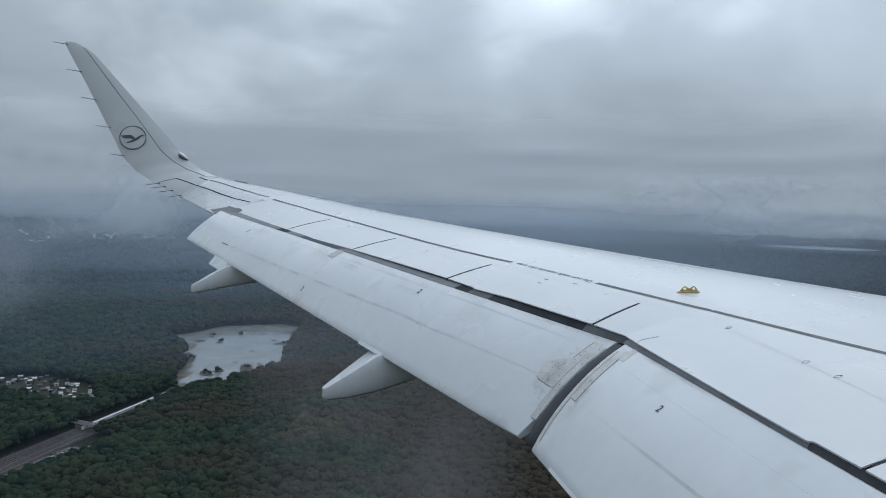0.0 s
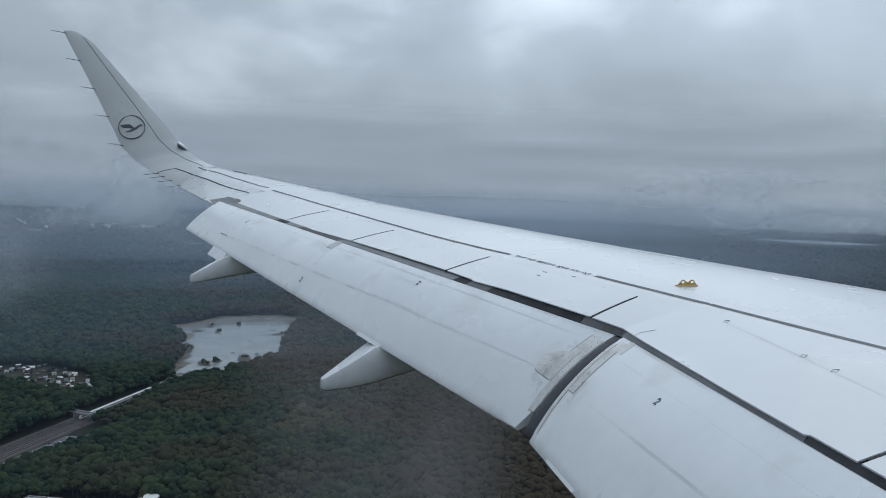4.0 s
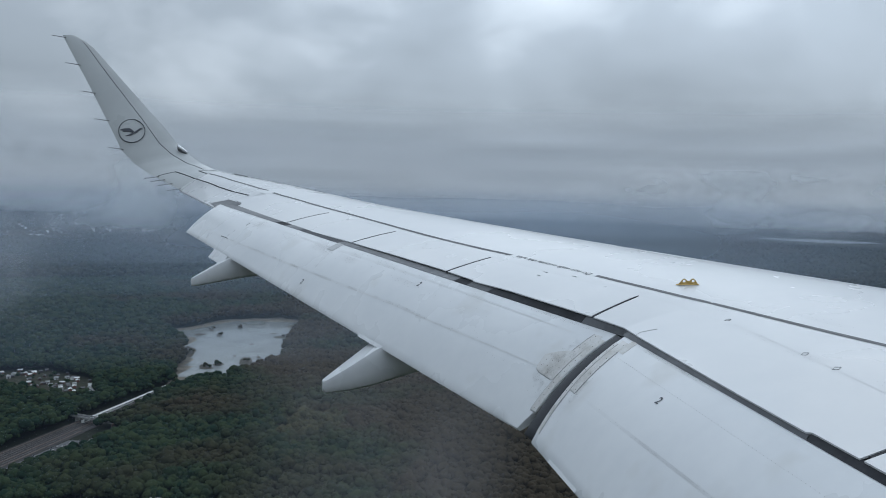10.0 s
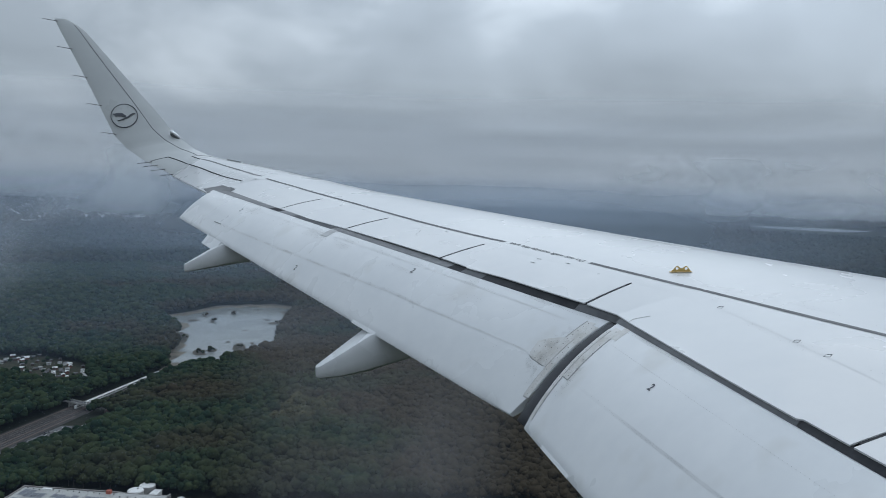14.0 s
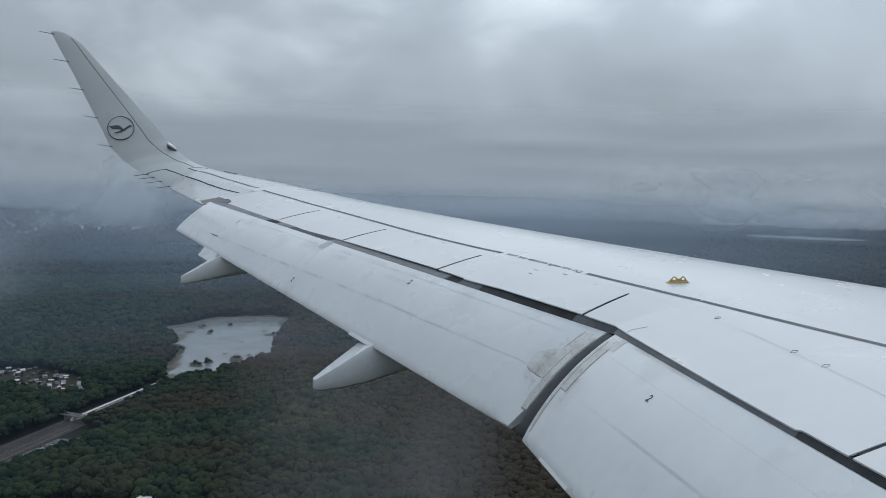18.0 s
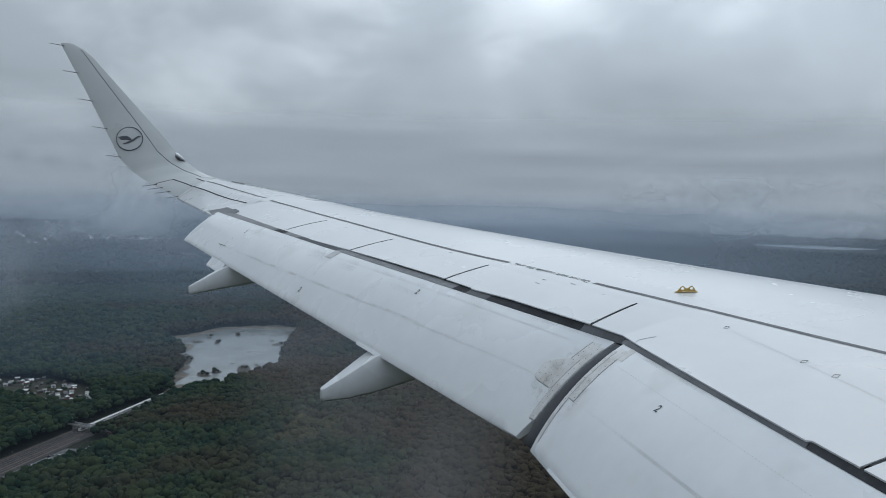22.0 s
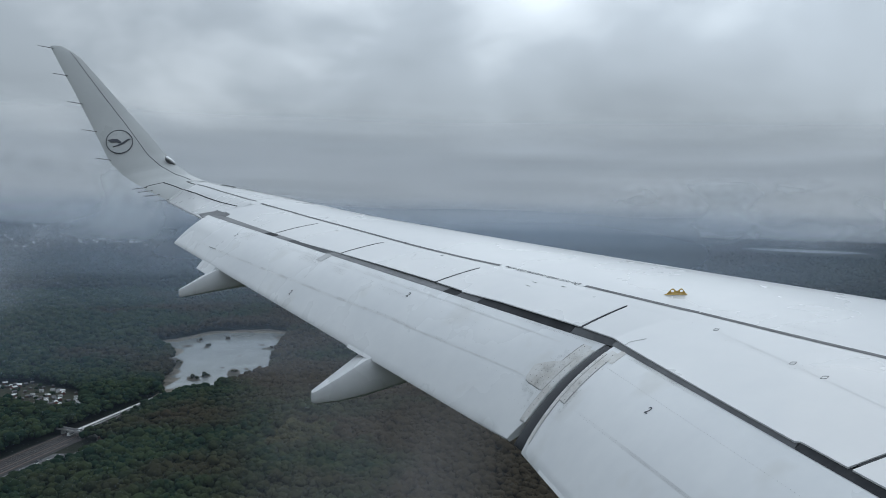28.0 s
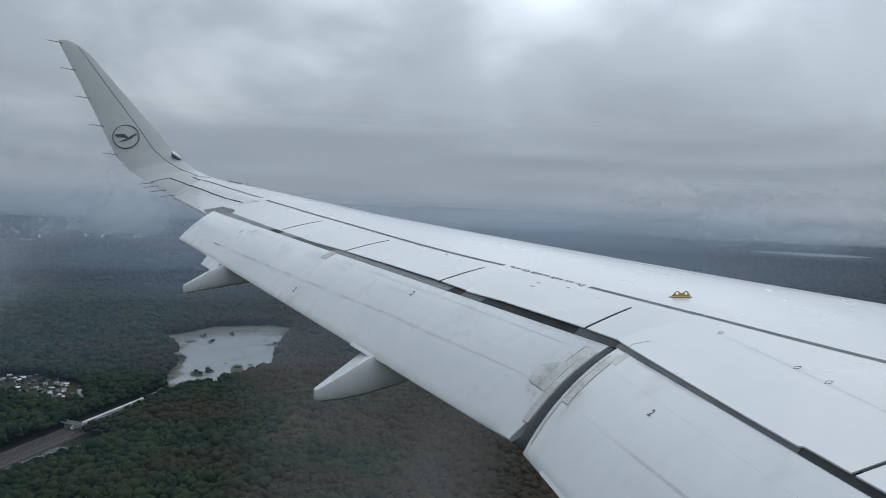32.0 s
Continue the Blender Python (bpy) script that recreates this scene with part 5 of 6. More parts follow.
def flats(name, label, x, y, rot, wings, floor_h=2.9, category="apartment block", group=""):
    """A block made of wings (x0, x1, y0, y1, floors, wall material); flat roofs with a parapet, windows and balconies on the sides."""
    t = thing(name, label, category, group, at=pose(x, y, 0, 0, 0, rot))
    for x0, x1, y0, y1, fl, mat in wings:
        h = fl * floor_h + 0.6
        bm = bmesh.new()
        box(bm, x0, x1, y0, y1, -0.5, h)
        part("wall", bm, mat, t)
        bm = bmesh.new()
        box(bm, x0 + 0.3, x1 - 0.3, y0 + 0.3, y1 - 0.3, h - 0.02, h + 0.06)
        part("roof", bm, M_DARKROOF if fl > 10 else M_ROOF, t)
        bm = bmesh.new()
        for a in ((x0 - 0.05, x1 + 0.05, y0 - 0.05, y0 + 0.3), (x0 - 0.05, x1 + 0.05, y1 - 0.3, y1 + 0.05), (x0 - 0.05, x0 + 0.3, y0 + 0.3, y1 - 0.3), (x1 - 0.3, x1 + 0.05, y0 + 0.3, y1 - 0.3)):
            box(bm, *a, h, h + 0.7)
        part("parapet", bm, mat, t)
        if fl >= 5:
            cx, cy = (x0 + x1) / 2, (y0 + y1) / 2
            bm = bmesh.new()
            box(bm, cx - 2.6, cx + 2.6, cy - 2.2, cy + 2.2, h, h + 2.8)
            part("lift_house", bm, M_RENDER, t)
        for f in range(fl):
            z = 1.5 + f * floor_h
            n = max(2, int((x1 - x0) / 4.2))
            for i in range(n):
                w = new("window", WIN_L if i % 2 else WIN_S)
                w.parent = t
                w.location = (x0 + (x1 - x0) * (i + 0.5) / n, y0 - 0.0, z)
            n = max(2, int((y1 - y0) / 5))
            for i in range(n):
                for xx, rz in ((x0, -90), (x1, 90)):
                    w = new("window", WIN_S)
                    w.parent = t
                    w.matrix_basis = pose(xx, y0 + (y1 - y0) * (i + 0.5) / n, z, 0, 0, rz)
            if fl >= 8:
                # a stack of balconies on the broad side
                bm = bmesh.new()
                bx = x0 + (x1 - x0) * 0.72
                box(bm, bx - 2.2, bx + 2.2, y0 - 1.4, y0 - 0.002, z - 1.35, z - 1.15)
                box(bm, bx - 2.2, bx + 2.2, y0 - 1.4, y0 - 1.28, z - 1.15, z - 0.2)
                part("balcony", bm, mat, t)
    return t


flats("apartment_tower", "tall beige and white apartment tower with rows of windows", -332, 768, -38, [(-11, 0.5, -8, 8, 12, M_RENDER), (0.5, 13, -10, 6, 12, M_BEIGE)])
flats("apartment_tower", "tall pale apartment tower among trees", -345, 826, -38, [(-9, 9, -8, 8, 12, M_RENDER)])
flats("apartment_tower", "pale apartment tower with a red stripe", -291, 838, -40, [(-9, 0, -8, 7, 9, M_RENDER), (0.02, 2.5, -8.6, 6, 9, M_REDWALL), (2.52, 12, -9.5, 6, 9, M_RENDER)])
flats("apartment_block", "white stepped apartment block with balconies", -297, 930, -14, [(-34, -20, -6, 7, 4, M_RENDER), (-20, -9, -7, 7, 5, M_RENDER), (-9, 8, -9, 8, 8, M_RENDER), (8.02, 19, -7, 7, 6, M_RENDER), (19.02, 30, -6, 6, 4, M_RENDER)])
flats("apartment_block", "pale grey apartment block at the forest's edge", -247, 985, -16, [(-26, -8, -5, 6, 4, M_CONCRETE), (-7.98, 10, -8, 7, 6, M_CONCRETE), (10.02, 20, -6, 6, 5, M_CONCRETE)])

flats("apartment_block", "long pale apartment block in the misty wood", -559, 2010, -14, [(-30, -8, -7, 7, 7, M_RENDER), (-7.98, 14, -7, 7, 10, M_RENDER), (14.02, 46, -6, 6, 5, M_RENDER)])
flats("apartment_tower", "slim pale apartment tower in the misty wood", -535, 1890, -20, [(-8, 8, -8, 8, 10, M_RENDER)])
flats("factory_hall", "long flat-roofed grey hall in the misty wood", -481, 1580, -14, [(-44, 26, -16, 16, 2, M_CONCRETE), (-30, -14, -16.5, -4, 3, M_RENDER)], floor_h=4.2, category="hall")


def house(x, y, rot, l, w, h, wall_mat, roof_mat, label, name="house", group=""):
    t = thing(name, label, "house" if name == "house" else "hut", group, at=pose(x, y, land(x, y), 0, 0, rot))
    box_mesh("wall", -l / 2, l / 2, -w / 2, w / 2, -0.3, h, wall_mat, t)
    bm = bmesh.new()
    e, rise = 0.35, w * 0.32
    loft(bm, [[(xx, -w / 2 - e, h), (xx, 0, h + rise), (xx, w / 2 + e, h), (xx, w / 2 + e, h + 0.18), (xx, 0, h + rise + 0.22), (xx, -w / 2 - e, h + 0.18)] for xx in (-l / 2 - e, l / 2 + e)])
    bmesh.ops.recalc_face_normals(bm, faces=bm.faces)
    part("roof", bm, roof_mat, t)
    box_mesh("door", -0.5, 0.5, -w / 2 - 0.06, -w / 2 + 0.02, 0, min(2.0, h - 0.1), M_DARKPAINT, t)
    for wx in (-l * 0.3, l * 0.3):
        box_mesh("window", wx - 0.6, wx + 0.6, -w / 2 - 0.05, -w / 2 + 0.03, h * 0.4, h * 0.8, M_PANE, t)
    return t


for k, (x, y, r) in enumerate(((-381, 905, 20), (-365, 880, 20), (-397, 930, 22), (-375, 938, 24))):
    house(x, y, r, 22, 10, 6, M_RENDER, M_TILE if k % 2 == 0 else M_ROOF, "long low white house with a red tiled roof", group="houses by the flats")
cars_at = ((-363, 800), (-357, 806), (-369, 793), (-375, 815), (-313, 902), (-307, 900), (-335, 905))
for k, (x, y) in enumerate(cars_at):
    car(x, y, 30 + 17 * k, M_WHITE if k % 3 else M_DARKPAINT, "car parked beside the apartment towers")
lot = slab("pavement", [(-390, 780), (-353, 790), (-355, 822), (-390, 826)], -0.1, 0.04, M_ASPHALT)
tagged(lot, "wet car park beside the apartment towers", "car park", kind="structure")
patch("meadow", [(-357, 1040), (-325, 1168), (-273, 1192), (-251, 1120), (-289, 1070)], M_GRASS, 0.3, "bright green mown meadow in the wood", "meadow", rough=6)

# ---- allotment gardens: huts, hedges and caravans
ALLOT = [(-251, 1236), (-181, 1230), (-111, 1150), (-101, 1040), (-155, 1050), (-237, 1150)]
M_PLOT = material("garden_soil_and_grass", (0.034, 0.040, 0.026), 0.95, colour2=(0.060, 0.055, 0.040), scale=0.12, spec=0.1)
patch("allotment_ground", ALLOT, M_PLOT, 0.25, "worn grass between garden plots", "gardens", rough=5)
hut_a = house(-221, 1210, 10, 5, 4, 2.3, M_WHITE, M_ROOF, "small garden hut with a pale roof", "garden_hut", "garden huts")
hut_b = house(-201, 1200, 50, 6, 4, 2.4, M_TILE, M_WHITE, "small garden hut with a white roof", "garden_hut", "garden huts")
hut_c = house(-181, 1190, 80, 4.5, 3.5, 2.2, M_EARTH, M_DARKROOF, "small garden hut with a dark felt roof", "garden_hut", "garden huts")


def in_poly(p, poly):
    c = False
    for (x0, y0), (x1, y1) in zip(poly, poly[1:] + poly[:1]):
        if (y0 > p[1]) != (y1 > p[1]) and p[0] < (x1 - x0) * (p[1] - y0) / (y1 - y0) + x0:
            c = not c
    return c


rg = random.Random(8)
n = 0
while n < 70:
    x, y = rg.uniform(-251, -101), rg.uniform(1060, 1236)
    if in_poly((x, y), ALLOT):
        copy_thing(rg.choice((hut_a, hut_b, hut_c, hut_c)), pose(x, y, 0.3, 0, 0, 12 + rg.choice((0, 90)) + rg.uniform(-6, 6)))
        n += 1


def caravan(x, y, rot):
    t = thing("caravan", "white caravan parked in a row by the gardens", "caravan", "row of caravans", at=pose(x, y, 0.1, 0, 0, rot))
    bm = bmesh.new()
    loft(bm, [[(xx, -1.1, 0.5 + dz), (xx, 1.1, 0.5 + dz), (xx, 1.05, 2.6 - dz), (xx, -1.05, 2.6 - dz)] for xx, dz in ((-2.6, 0.25), (-2.2, 0.0), (2.2, 0.0), (2.6, 0.35))])
    b = part("body", bm, M_WHITE, t)
    box_mesh("window", -1.0, 1.0, -1.14, -1.0, 1.5, 2.1, M_PANE, b)
    for wy in (-1.0, 1.0):
        part("wheel", cyl(0.33, 0.2, 10, pose(0, wy, 0.33, 90, 0, 0)), M_TYRE, t)
    return t


first = caravan(-119, 1130, 5)
for k in range(1, 16):
    copy_thing(first, pose(-119 + 1.1 * k + 1.2 * math.sin(k * 2.2), 1130 - 6.2 * k, 0.1, 0, 0, 5 + 4 * math.sin(k * 3)))
slab_path = slab("path", [(-213, 1226), (-210, 1226), (-181, 1120), (-184, 1120)], -0.1, 0.34, M_CONCRETE)
tagged(slab_path, "straight pale gravel path between the gardens", "path", kind="structure")
house(-265, 1262, -8, 30, 5, 2.6, M_WHITE, M_WHITE, "long low white shed at the forest's edge", "shed")

# ---- warehouse with solar panels
depth = 95
wh = thing("warehouse", "long flat warehouse with solar panels on a pale roof", "warehouse")


def wh_box(name, a0, a1, b0_, b1_, z0, z1, mat, label=""):
    bm = bmesh.new()
    loft(bm, [[ware(a, b, z) for a, b in ((a0, b0_), (a1, b0_), (a1, b1_), (a0, b1_))] for z in (z0, z1)])
    bmesh.ops.recalc_face_normals(bm, faces=bm.faces)
    return part(name, bm, mat, wh, label)


wh_box("wall", 0, 78, 0, depth, -0.3, 11.0, M_WAREWALL, "brown-grey clad wall")
wh_box("roof", 0.6, 77.4, 0.6, depth - 0.6, 10.99, 11.25, M_WAREROOF)
for a0, a1, b0_, b1_ in ((-0.2, 78.2, -0.2, 0.6), (-0.2, 0.6, 0.6, depth), (77.4, 78.2, 0.6, depth)):
    wh_box("parapet", a0, a1, b0_, b1_, 11.0, 12.0, M_WAREWALL)
for a0, a1, b0_, b1_ in ((-0.5, 78.4, -0.5, -0.2), (-0.5, -0.2, -0.2, depth)):
    wh_box("coping", a0, a1, b0_, b1_, 11.6, 12.05, M_CONCRETE)
wh_box("wall", 78.25, 118, 6, depth, -0.3, 13.5, M_CONCRETE)
wh_box("roof", 78.8, 117.4, 6.6, depth - 0.6, 13.49, 13.8, M_WAREROOF)
wh_box("parapet", 78.0, 118.3, 5.8, 6.5, 13.5, 14.2, M_CONCRETE)
wh_box("sign_panel", 117.9, 118.4, 10, 40, 7, 13.0, M_WHITE, "pale sign panel with dark bars")
for k in range(4):
    wh_box("sign_bar", 118.35, 118.5, 13 + 6 * k, 16.5 + 6 * k, 8.5, 12.0, M_DARKPAINT)
bm = bmesh.new()
loft(bm, [[W1 * a + W2 * b + Vector((0, 0, z + 0.18 * (1 - b / 2.1 * 0.5))) for a, b in ((-2.4, -1.05), (2.4, -1.05), (2.4, 1.05), (-2.4, 1.05))] for z in (0.12, 0.2)])
bmesh.ops.recalc_face_normals(bm, faces=bm.faces)
SOLAR_ME = bpy.data.meshes.new("solar_panel")
bm.to_mesh(SOLAR_ME)
bm.free()
SOLAR_ME.materials.append(M_SOLAR)
rg = random.Random(4)
for i in range(13):
    for j in range(22):
        a, b = 6.5 + 5.25 * i, 7.0 + 2.75 * j
        if i in (4, 9) or j % 6 == 5 or (j < 2 and i > 1) or rg.random() < 0.07:
            continue
        s = new("solar_panel", SOLAR_ME)
        s.parent = wh
        s.location = ware(a, b, 11.25)
for k in range(14):
    p = ware(4 + 5.4 * k, 2.4 + 1.2 * (k % 3), 0)
    q = bmesh.new()
    box(q, p.x - 0.45, p.x + 0.45, p.y - 0.45, p.y + 0.45, 11.24, 12.0)
    part("vent", q, M_DARKROOF, wh)
for k in range(24):
    p = ware(84 + 6.2 * (k % 6), 14 + 9 * (k // 6), 0)
    q = bmesh.new()
    box(q, p.x - 0.5, p.x + 0.5, p.y - 0.5, p.y + 0.5, 13.78, 14.6)
    part("vent", q, M_DARKROOF, wh)
wh_box("roof_plant", 17, 24, 2.5, 5.0, 11.24, 12.6, M_WHITE, "white rooftop air unit")
wh_box("walkway", 30.5, 31.6, 7, depth - 3, 11.24, 11.55, M_CONCRETE)
wh_box("walkway", 54.5, 55.6, 7, depth - 3, 11.24, 11.55, M_CONCRETE)
wh_box("stair_house", 68, 71.5, 1.0, 4.2, 11.24, 13.8, M_REDWALL)

# rough grass strip, service yard and tanks behind the warehouse
patch("verge", [tuple(ware(a, b).xy) for a, b in ((-14, 8), (-12, -14), (20, -24), (60, -26), (100, -24), (102, -6), (60, -3), (10, -3))], M_DRYGRASS, 0.2, "rough grass strip behind the warehouse", "verge", rough=3)
yd = slab("pavement", [ware(84, 30), ware(84, -18), ware(120, -26), ware(230, -22), ware(260, 60), ware(118, 60)], -0.2, 0.06, M_ASPHALT)
tagged(yd, "dark wet freight yard behind the warehouse", "yard", kind="structure")
for a, b in ((88, -24), (84, -12)):
    p = ware(a, b, 0)
    tank = thing("storage_tank", "round white-topped storage tank", "tank", "storage tanks", at=pose(p.x, p.y, 0))
    part("shell", cyl(6.2, 9.0, 28, pose(0, 0, 4.5)), M_CONCRETE, tank)
    part("lid", cyl(6.35, 0.9, 28, pose(0, 0, 9.3), r2=5.6), M_WHITE, tank, "white domed lid")
    part("hatch", cyl(0.8, 0.5, 10, pose(1.5, 2, 9.9)), M_STEEL, tank)
ps = thing("service_building", "low white service building beside the tanks", "building")
bm = bmesh.new()
loft(bm, [[ware(a, b, z) for a, b in ((95, -22), (101, -22), (101, 1), (95, 1))] for z in (-0.1, 6.5)])
bmesh.ops.recalc_face_normals(bm, faces=bm.faces)
part("wall", bm, M_RENDER, ps)
bm = bmesh.new()
loft(bm, [[ware(a, b, z) for a, b in ((94.7, -22.3), (101.3, -22.3), (101.3, 1.3), (94.7, 1.3))] for z in (6.52, 6.9)])
bmesh.ops.recalc_face_normals(bm, faces=bm.faces)
part("roof", bm, M_WHITE, ps)
wall2 = slab("boundary_wall", [ware(106, -24), ware(107.5, -24), ware(107.5, -2), ware(106, -2)], -0.1, 3.2, M_CONCRETE)
tagged(wall2, "pale concrete wall beside the service building", "wall")
ang = math.degrees(math.atan2(W1.y, W1.x))
for k, (a, b, mat, cab) in enumerate(((116, -12, M_WHITE, M_WHITE), (128, -9, M_TRUCKYEL, M_RED), (139, -6, M_WHITE, M_DARKPAINT), (146, -9, M_WHITE, M_WHITE), (158, -7, M_WHITE, M_WHITE), (163, -3, M_WHITE, M_RED),
                                      (168, -9, M_WHITE, M_WHITE), (176, -8, M_WHITE, M_WHITE), (190, 4, M_WHITE, M_DARKPAINT), (202, 2, M_WHITE, M_DARKPAINT))):
    p = ware(a, b, 0.08)
    lorry(pose(p.x, p.y, 0.08, 0, 0, ang + 62), mat, cab, "yellow curtain-sided lorry with a red cab" if k == 1 else "white box lorry standing in the yard")

# ---- towns near the horizon: simple blocks, each with its own roof
FAR_ME = []
for k, (l, w, h) in enumerate(((14, 10, 9), (26, 12, 16), (18, 16, 30), (60, 22, 10), (110, 40, 12))):
    bm = bmesh.new()
    box(bm, -l / 2, l / 2, -w / 2, w / 2, -3, h)
    walls = bpy.data.meshes.new("wall")
    bm.to_mesh(walls)
    bm.free()
    walls.materials.append(M_RENDER if k != 3 else M_WHITE)
    bm = bmesh.new()
    if k == 0:
        loft(bm, [[(x, -w / 2 - 0.5, h), (x, 0, h + 4), (x, w / 2 + 0.5, h)] for x in (-l / 2 - 0.5, l / 2 + 0.5)])
    else:
        box(bm, -l / 2 - 0.3, l / 2 + 0.3, -w / 2 - 0.3, w / 2 + 0.3, h, h + 1)
    roof = bpy.data.meshes.new("roof")
    bm.to_mesh(roof)
    bm.free()
    roof.materials.append(M_TILE if k == 0 else M_ROOF if k != 3 else M_WHITE)
    FAR_ME.append((walls, roof))
rg = random.Random(17)


def town(az0, az1, d0, d1, count, kinds, label, group):
    for _ in range(count):
        az, d = rg.uniform(az0, az1), math.exp(rg.uniform(math.log(d0), math.log(d1)))
        p, sc = far(az, d)
        kind = rg.choice(kinds)
        sc = max(sc, 0.25) * (rg.uniform(0.7, 0.95) if d < 4200 else rg.uniform(0.55, 0.85))
        t = thing("far_building", label, "building", group)
        t.matrix_basis = pose(p.x, p.y, p.z + 4 * sc, 0, 0, rg.choice((-az, -az + 90)) + rg.uniform(-15, 15)) @ Matrix.Diagonal((sc, sc, sc, 1))
        for nm, me in zip(("wall", "roof"), FAR_ME[kind]):
            new(nm, me).parent = t
        FAR_SPOTS.append((p.x, p.y))


FAR_SPOTS = []
town(-12, -1.5, 4000, 4900, 34, (1, 1, 1, 2), "pale flats and houses of a far town in mist", "far town")
town(-12, 0, 4300, 7600, 190, (0, 0, 0, 0, 1), "pale houses of a far town in mist", "far town")
town(-11.5, -2, 6500, 9000, 14, (3, 4, 4), "long white sheds near the misty horizon", "far industrial sheds")
town(-12, -3, 9500, 15000, 22, (3, 4, 3), "long white sheds near the misty horizon", "far industrial sheds")
town(-9, -2, 15000, 22000, 8, (3, 4), "long white sheds near the misty horizon", "far industrial sheds")
town(14, 26, 8500, 15000, 40, (0, 1, 3), "small pale buildings beyond the wing in mist", "far village")

CLEARINGS = [POND, BANK, ALLOT, [(-357, 1040), (-325, 1168), (-273, 1192), (-251, 1120), (-289, 1070)],
             [tuple(rail_pt(a, b).xy) for a, b in ((-30, -24), (330, -19), (505, -14), (505, 20), (330, 26), (300, 24), (-30, 26))],
             [tuple(rail_pt(a, b).xy) for a, b in ((90, 20), (305, 20), (305, 62), (250, 62), (170, 46), (90, 40))],
             [tuple(ware(a, b).xy) for a, b in ((-16, 110), (-14, -16), (20, -26), (100, -28), (235, -25), (270, 110))],
             [(-390, 780), (-353, 790), (-355, 822), (-390, 826)]]
for x, y, r in ((-332, 766, 17), (-345, 826, 16), (-291, 838, 17), (-315, 935, 16), (-297, 930, 17), (-275, 926, 15), (-263, 990, 13), (-240, 984, 14), (-381, 905, 14), (-365, 880, 14), (-397, 930, 14), (-375, 938, 14),
                (-580, 2005, 24), (-555, 2005, 24), (-525, 1998, 24), (-535, 1885, 20), (-520, 1585, 24), (-490, 1572, 26), (-461, 1568, 24)):
    CLEARINGS.append([(x + r * math.cos(k * 0.785), y + r * math.sin(k * 0.785) - 3) for k in range(8)])
for v in (0.0, 1.0):
    e = b0 if v == 0 else b1
    CLEARINGS.append([(e.x - 9, e.y - 9), (e.x + 9, e.y - 9), (e.x + 9, e.y + 9), (e.x - 9, e.y + 9)])
CLEARINGS.append([(p.x, p.y) for p in (far(38.2, 4900)[0], far(46.2, 4900)[0], far(46.2, 6350)[0], far(38.2, 6350)[0])])
for x, y in FAR_SPOTS:
    CLEARINGS.append([(x - 14, y - 30), (x + 14, y - 30), (x + 14, y + 8), (x - 14, y + 8)])

# ---------------------------------------------------------------- woods
M_LEAF = material("mixed_autumn_foliage", (0.013, 0.029, 0.018), 0.9, colour2=(0.034, 0.050, 0.023), scale=0.035, island=0.42, lo=0.30, hi=0.72,
                  extra=((0.046, 0.036, 0.022), 0.005, 0.46, 0.64, (0.0006, 0.0, 0.0)), spec=0.05, bump=0.8, bump_scale=0.35)
M_FARLEAF = material("far_foliage", (0.018, 0.028, 0.020), 0.95, colour2=(0.034, 0.040, 0.026), scale=0.004, island=0.12, lo=0.30, hi=0.70,
                     extra=((0.042, 0.036, 0.024), 0.0022, 0.50, 0.64), spec=0.05)
M_OLIVE = material("yellowing_foliage", (0.040, 0.044, 0.022), 0.9, colour2=(0.068, 0.062, 0.028), scale=0.05, island=0.35, lo=0.30, hi=0.70, spec=0.08, bump=1.6, bump_scale=0.55)
M_BARK = material("grey_brown_bark", (0.09, 0.075, 0.06), 0.95, colour2=(0.06, 0.05, 0.042), scale=2.0)


def lump_template(seed, sub=1):
    """A ragged ball of foliage: vertices and triangles."""
    bm = bmesh.new()
    bmesh.ops.create_icosphere(bm, subdivisions=sub, radius=1.0)
    rg = random.Random(seed)
    for v in bm.verts:
        v.co *= 1 + rg.uniform(-0.24, 0.24)
        v.co.z *= 0.85
    vs = np.array([v.co[:] for v in bm.verts])
    fs = np.array([[v.index for v in f.verts] for f in bm.faces])
    bm.free()
    return vs, fs


LUMPS1 = [lump_template(k, 1) for k in range(8)]
LUMPS2 = [lump_template(k + 20, 2) for k in range(6)]


def crown_arrays(rg, n, radius, height, templates):
    """A crown of several lumps round a centre, uneven in outline."""
    V, F, off = [], [], 0
    for k in range(n):
        vs, fs = templates[rg.randrange(len(templates))]
        a, rr = k * 2.4 + rg.uniform(-0.6, 0.6), radius * (0.0 if k == 0 else rg.uniform(0.40, 0.78))
        sc = radius * rg.uniform(0.36, 0.62) * (1.3 if k == 0 else 1)
        c = np.array([rr * math.cos(a), rr * math.sin(a), height * (0.74 if k == 0 else rg.uniform(0.46, 0.74))])
        t = rg.uniform(0, math.tau)
        rot = np.array([[math.cos(t), -math.sin(t), 0], [math.sin(t), math.cos(t), 0], [0, 0, 1]])
        V.append((vs * sc) @ rot.T + c)
        F.append(fs + off)
        off += len(vs)
    return np.concatenate(V), np.concatenate(F)


def mesh_from(name, V, F, mat):
    me = bpy.data.meshes.new(name)
    me.vertices.add(len(V))
    me.vertices.foreach_set("co", V.astype(np.float32).ravel())
    me.loops.add(len(F) * 3)
    me.loops.foreach_set("vertex_index", F.astype(np.int32).ravel())
    me.polygons.add(len(F))
    me.polygons.foreach_set("loop_start", np.arange(0, len(F) * 3, 3, dtype=np.int32))
    me.polygons.foreach_set("use_smooth", np.ones(len(F), dtype=bool))
    me.update(calc_edges=True)
    me.materials.append(mat)
    return me


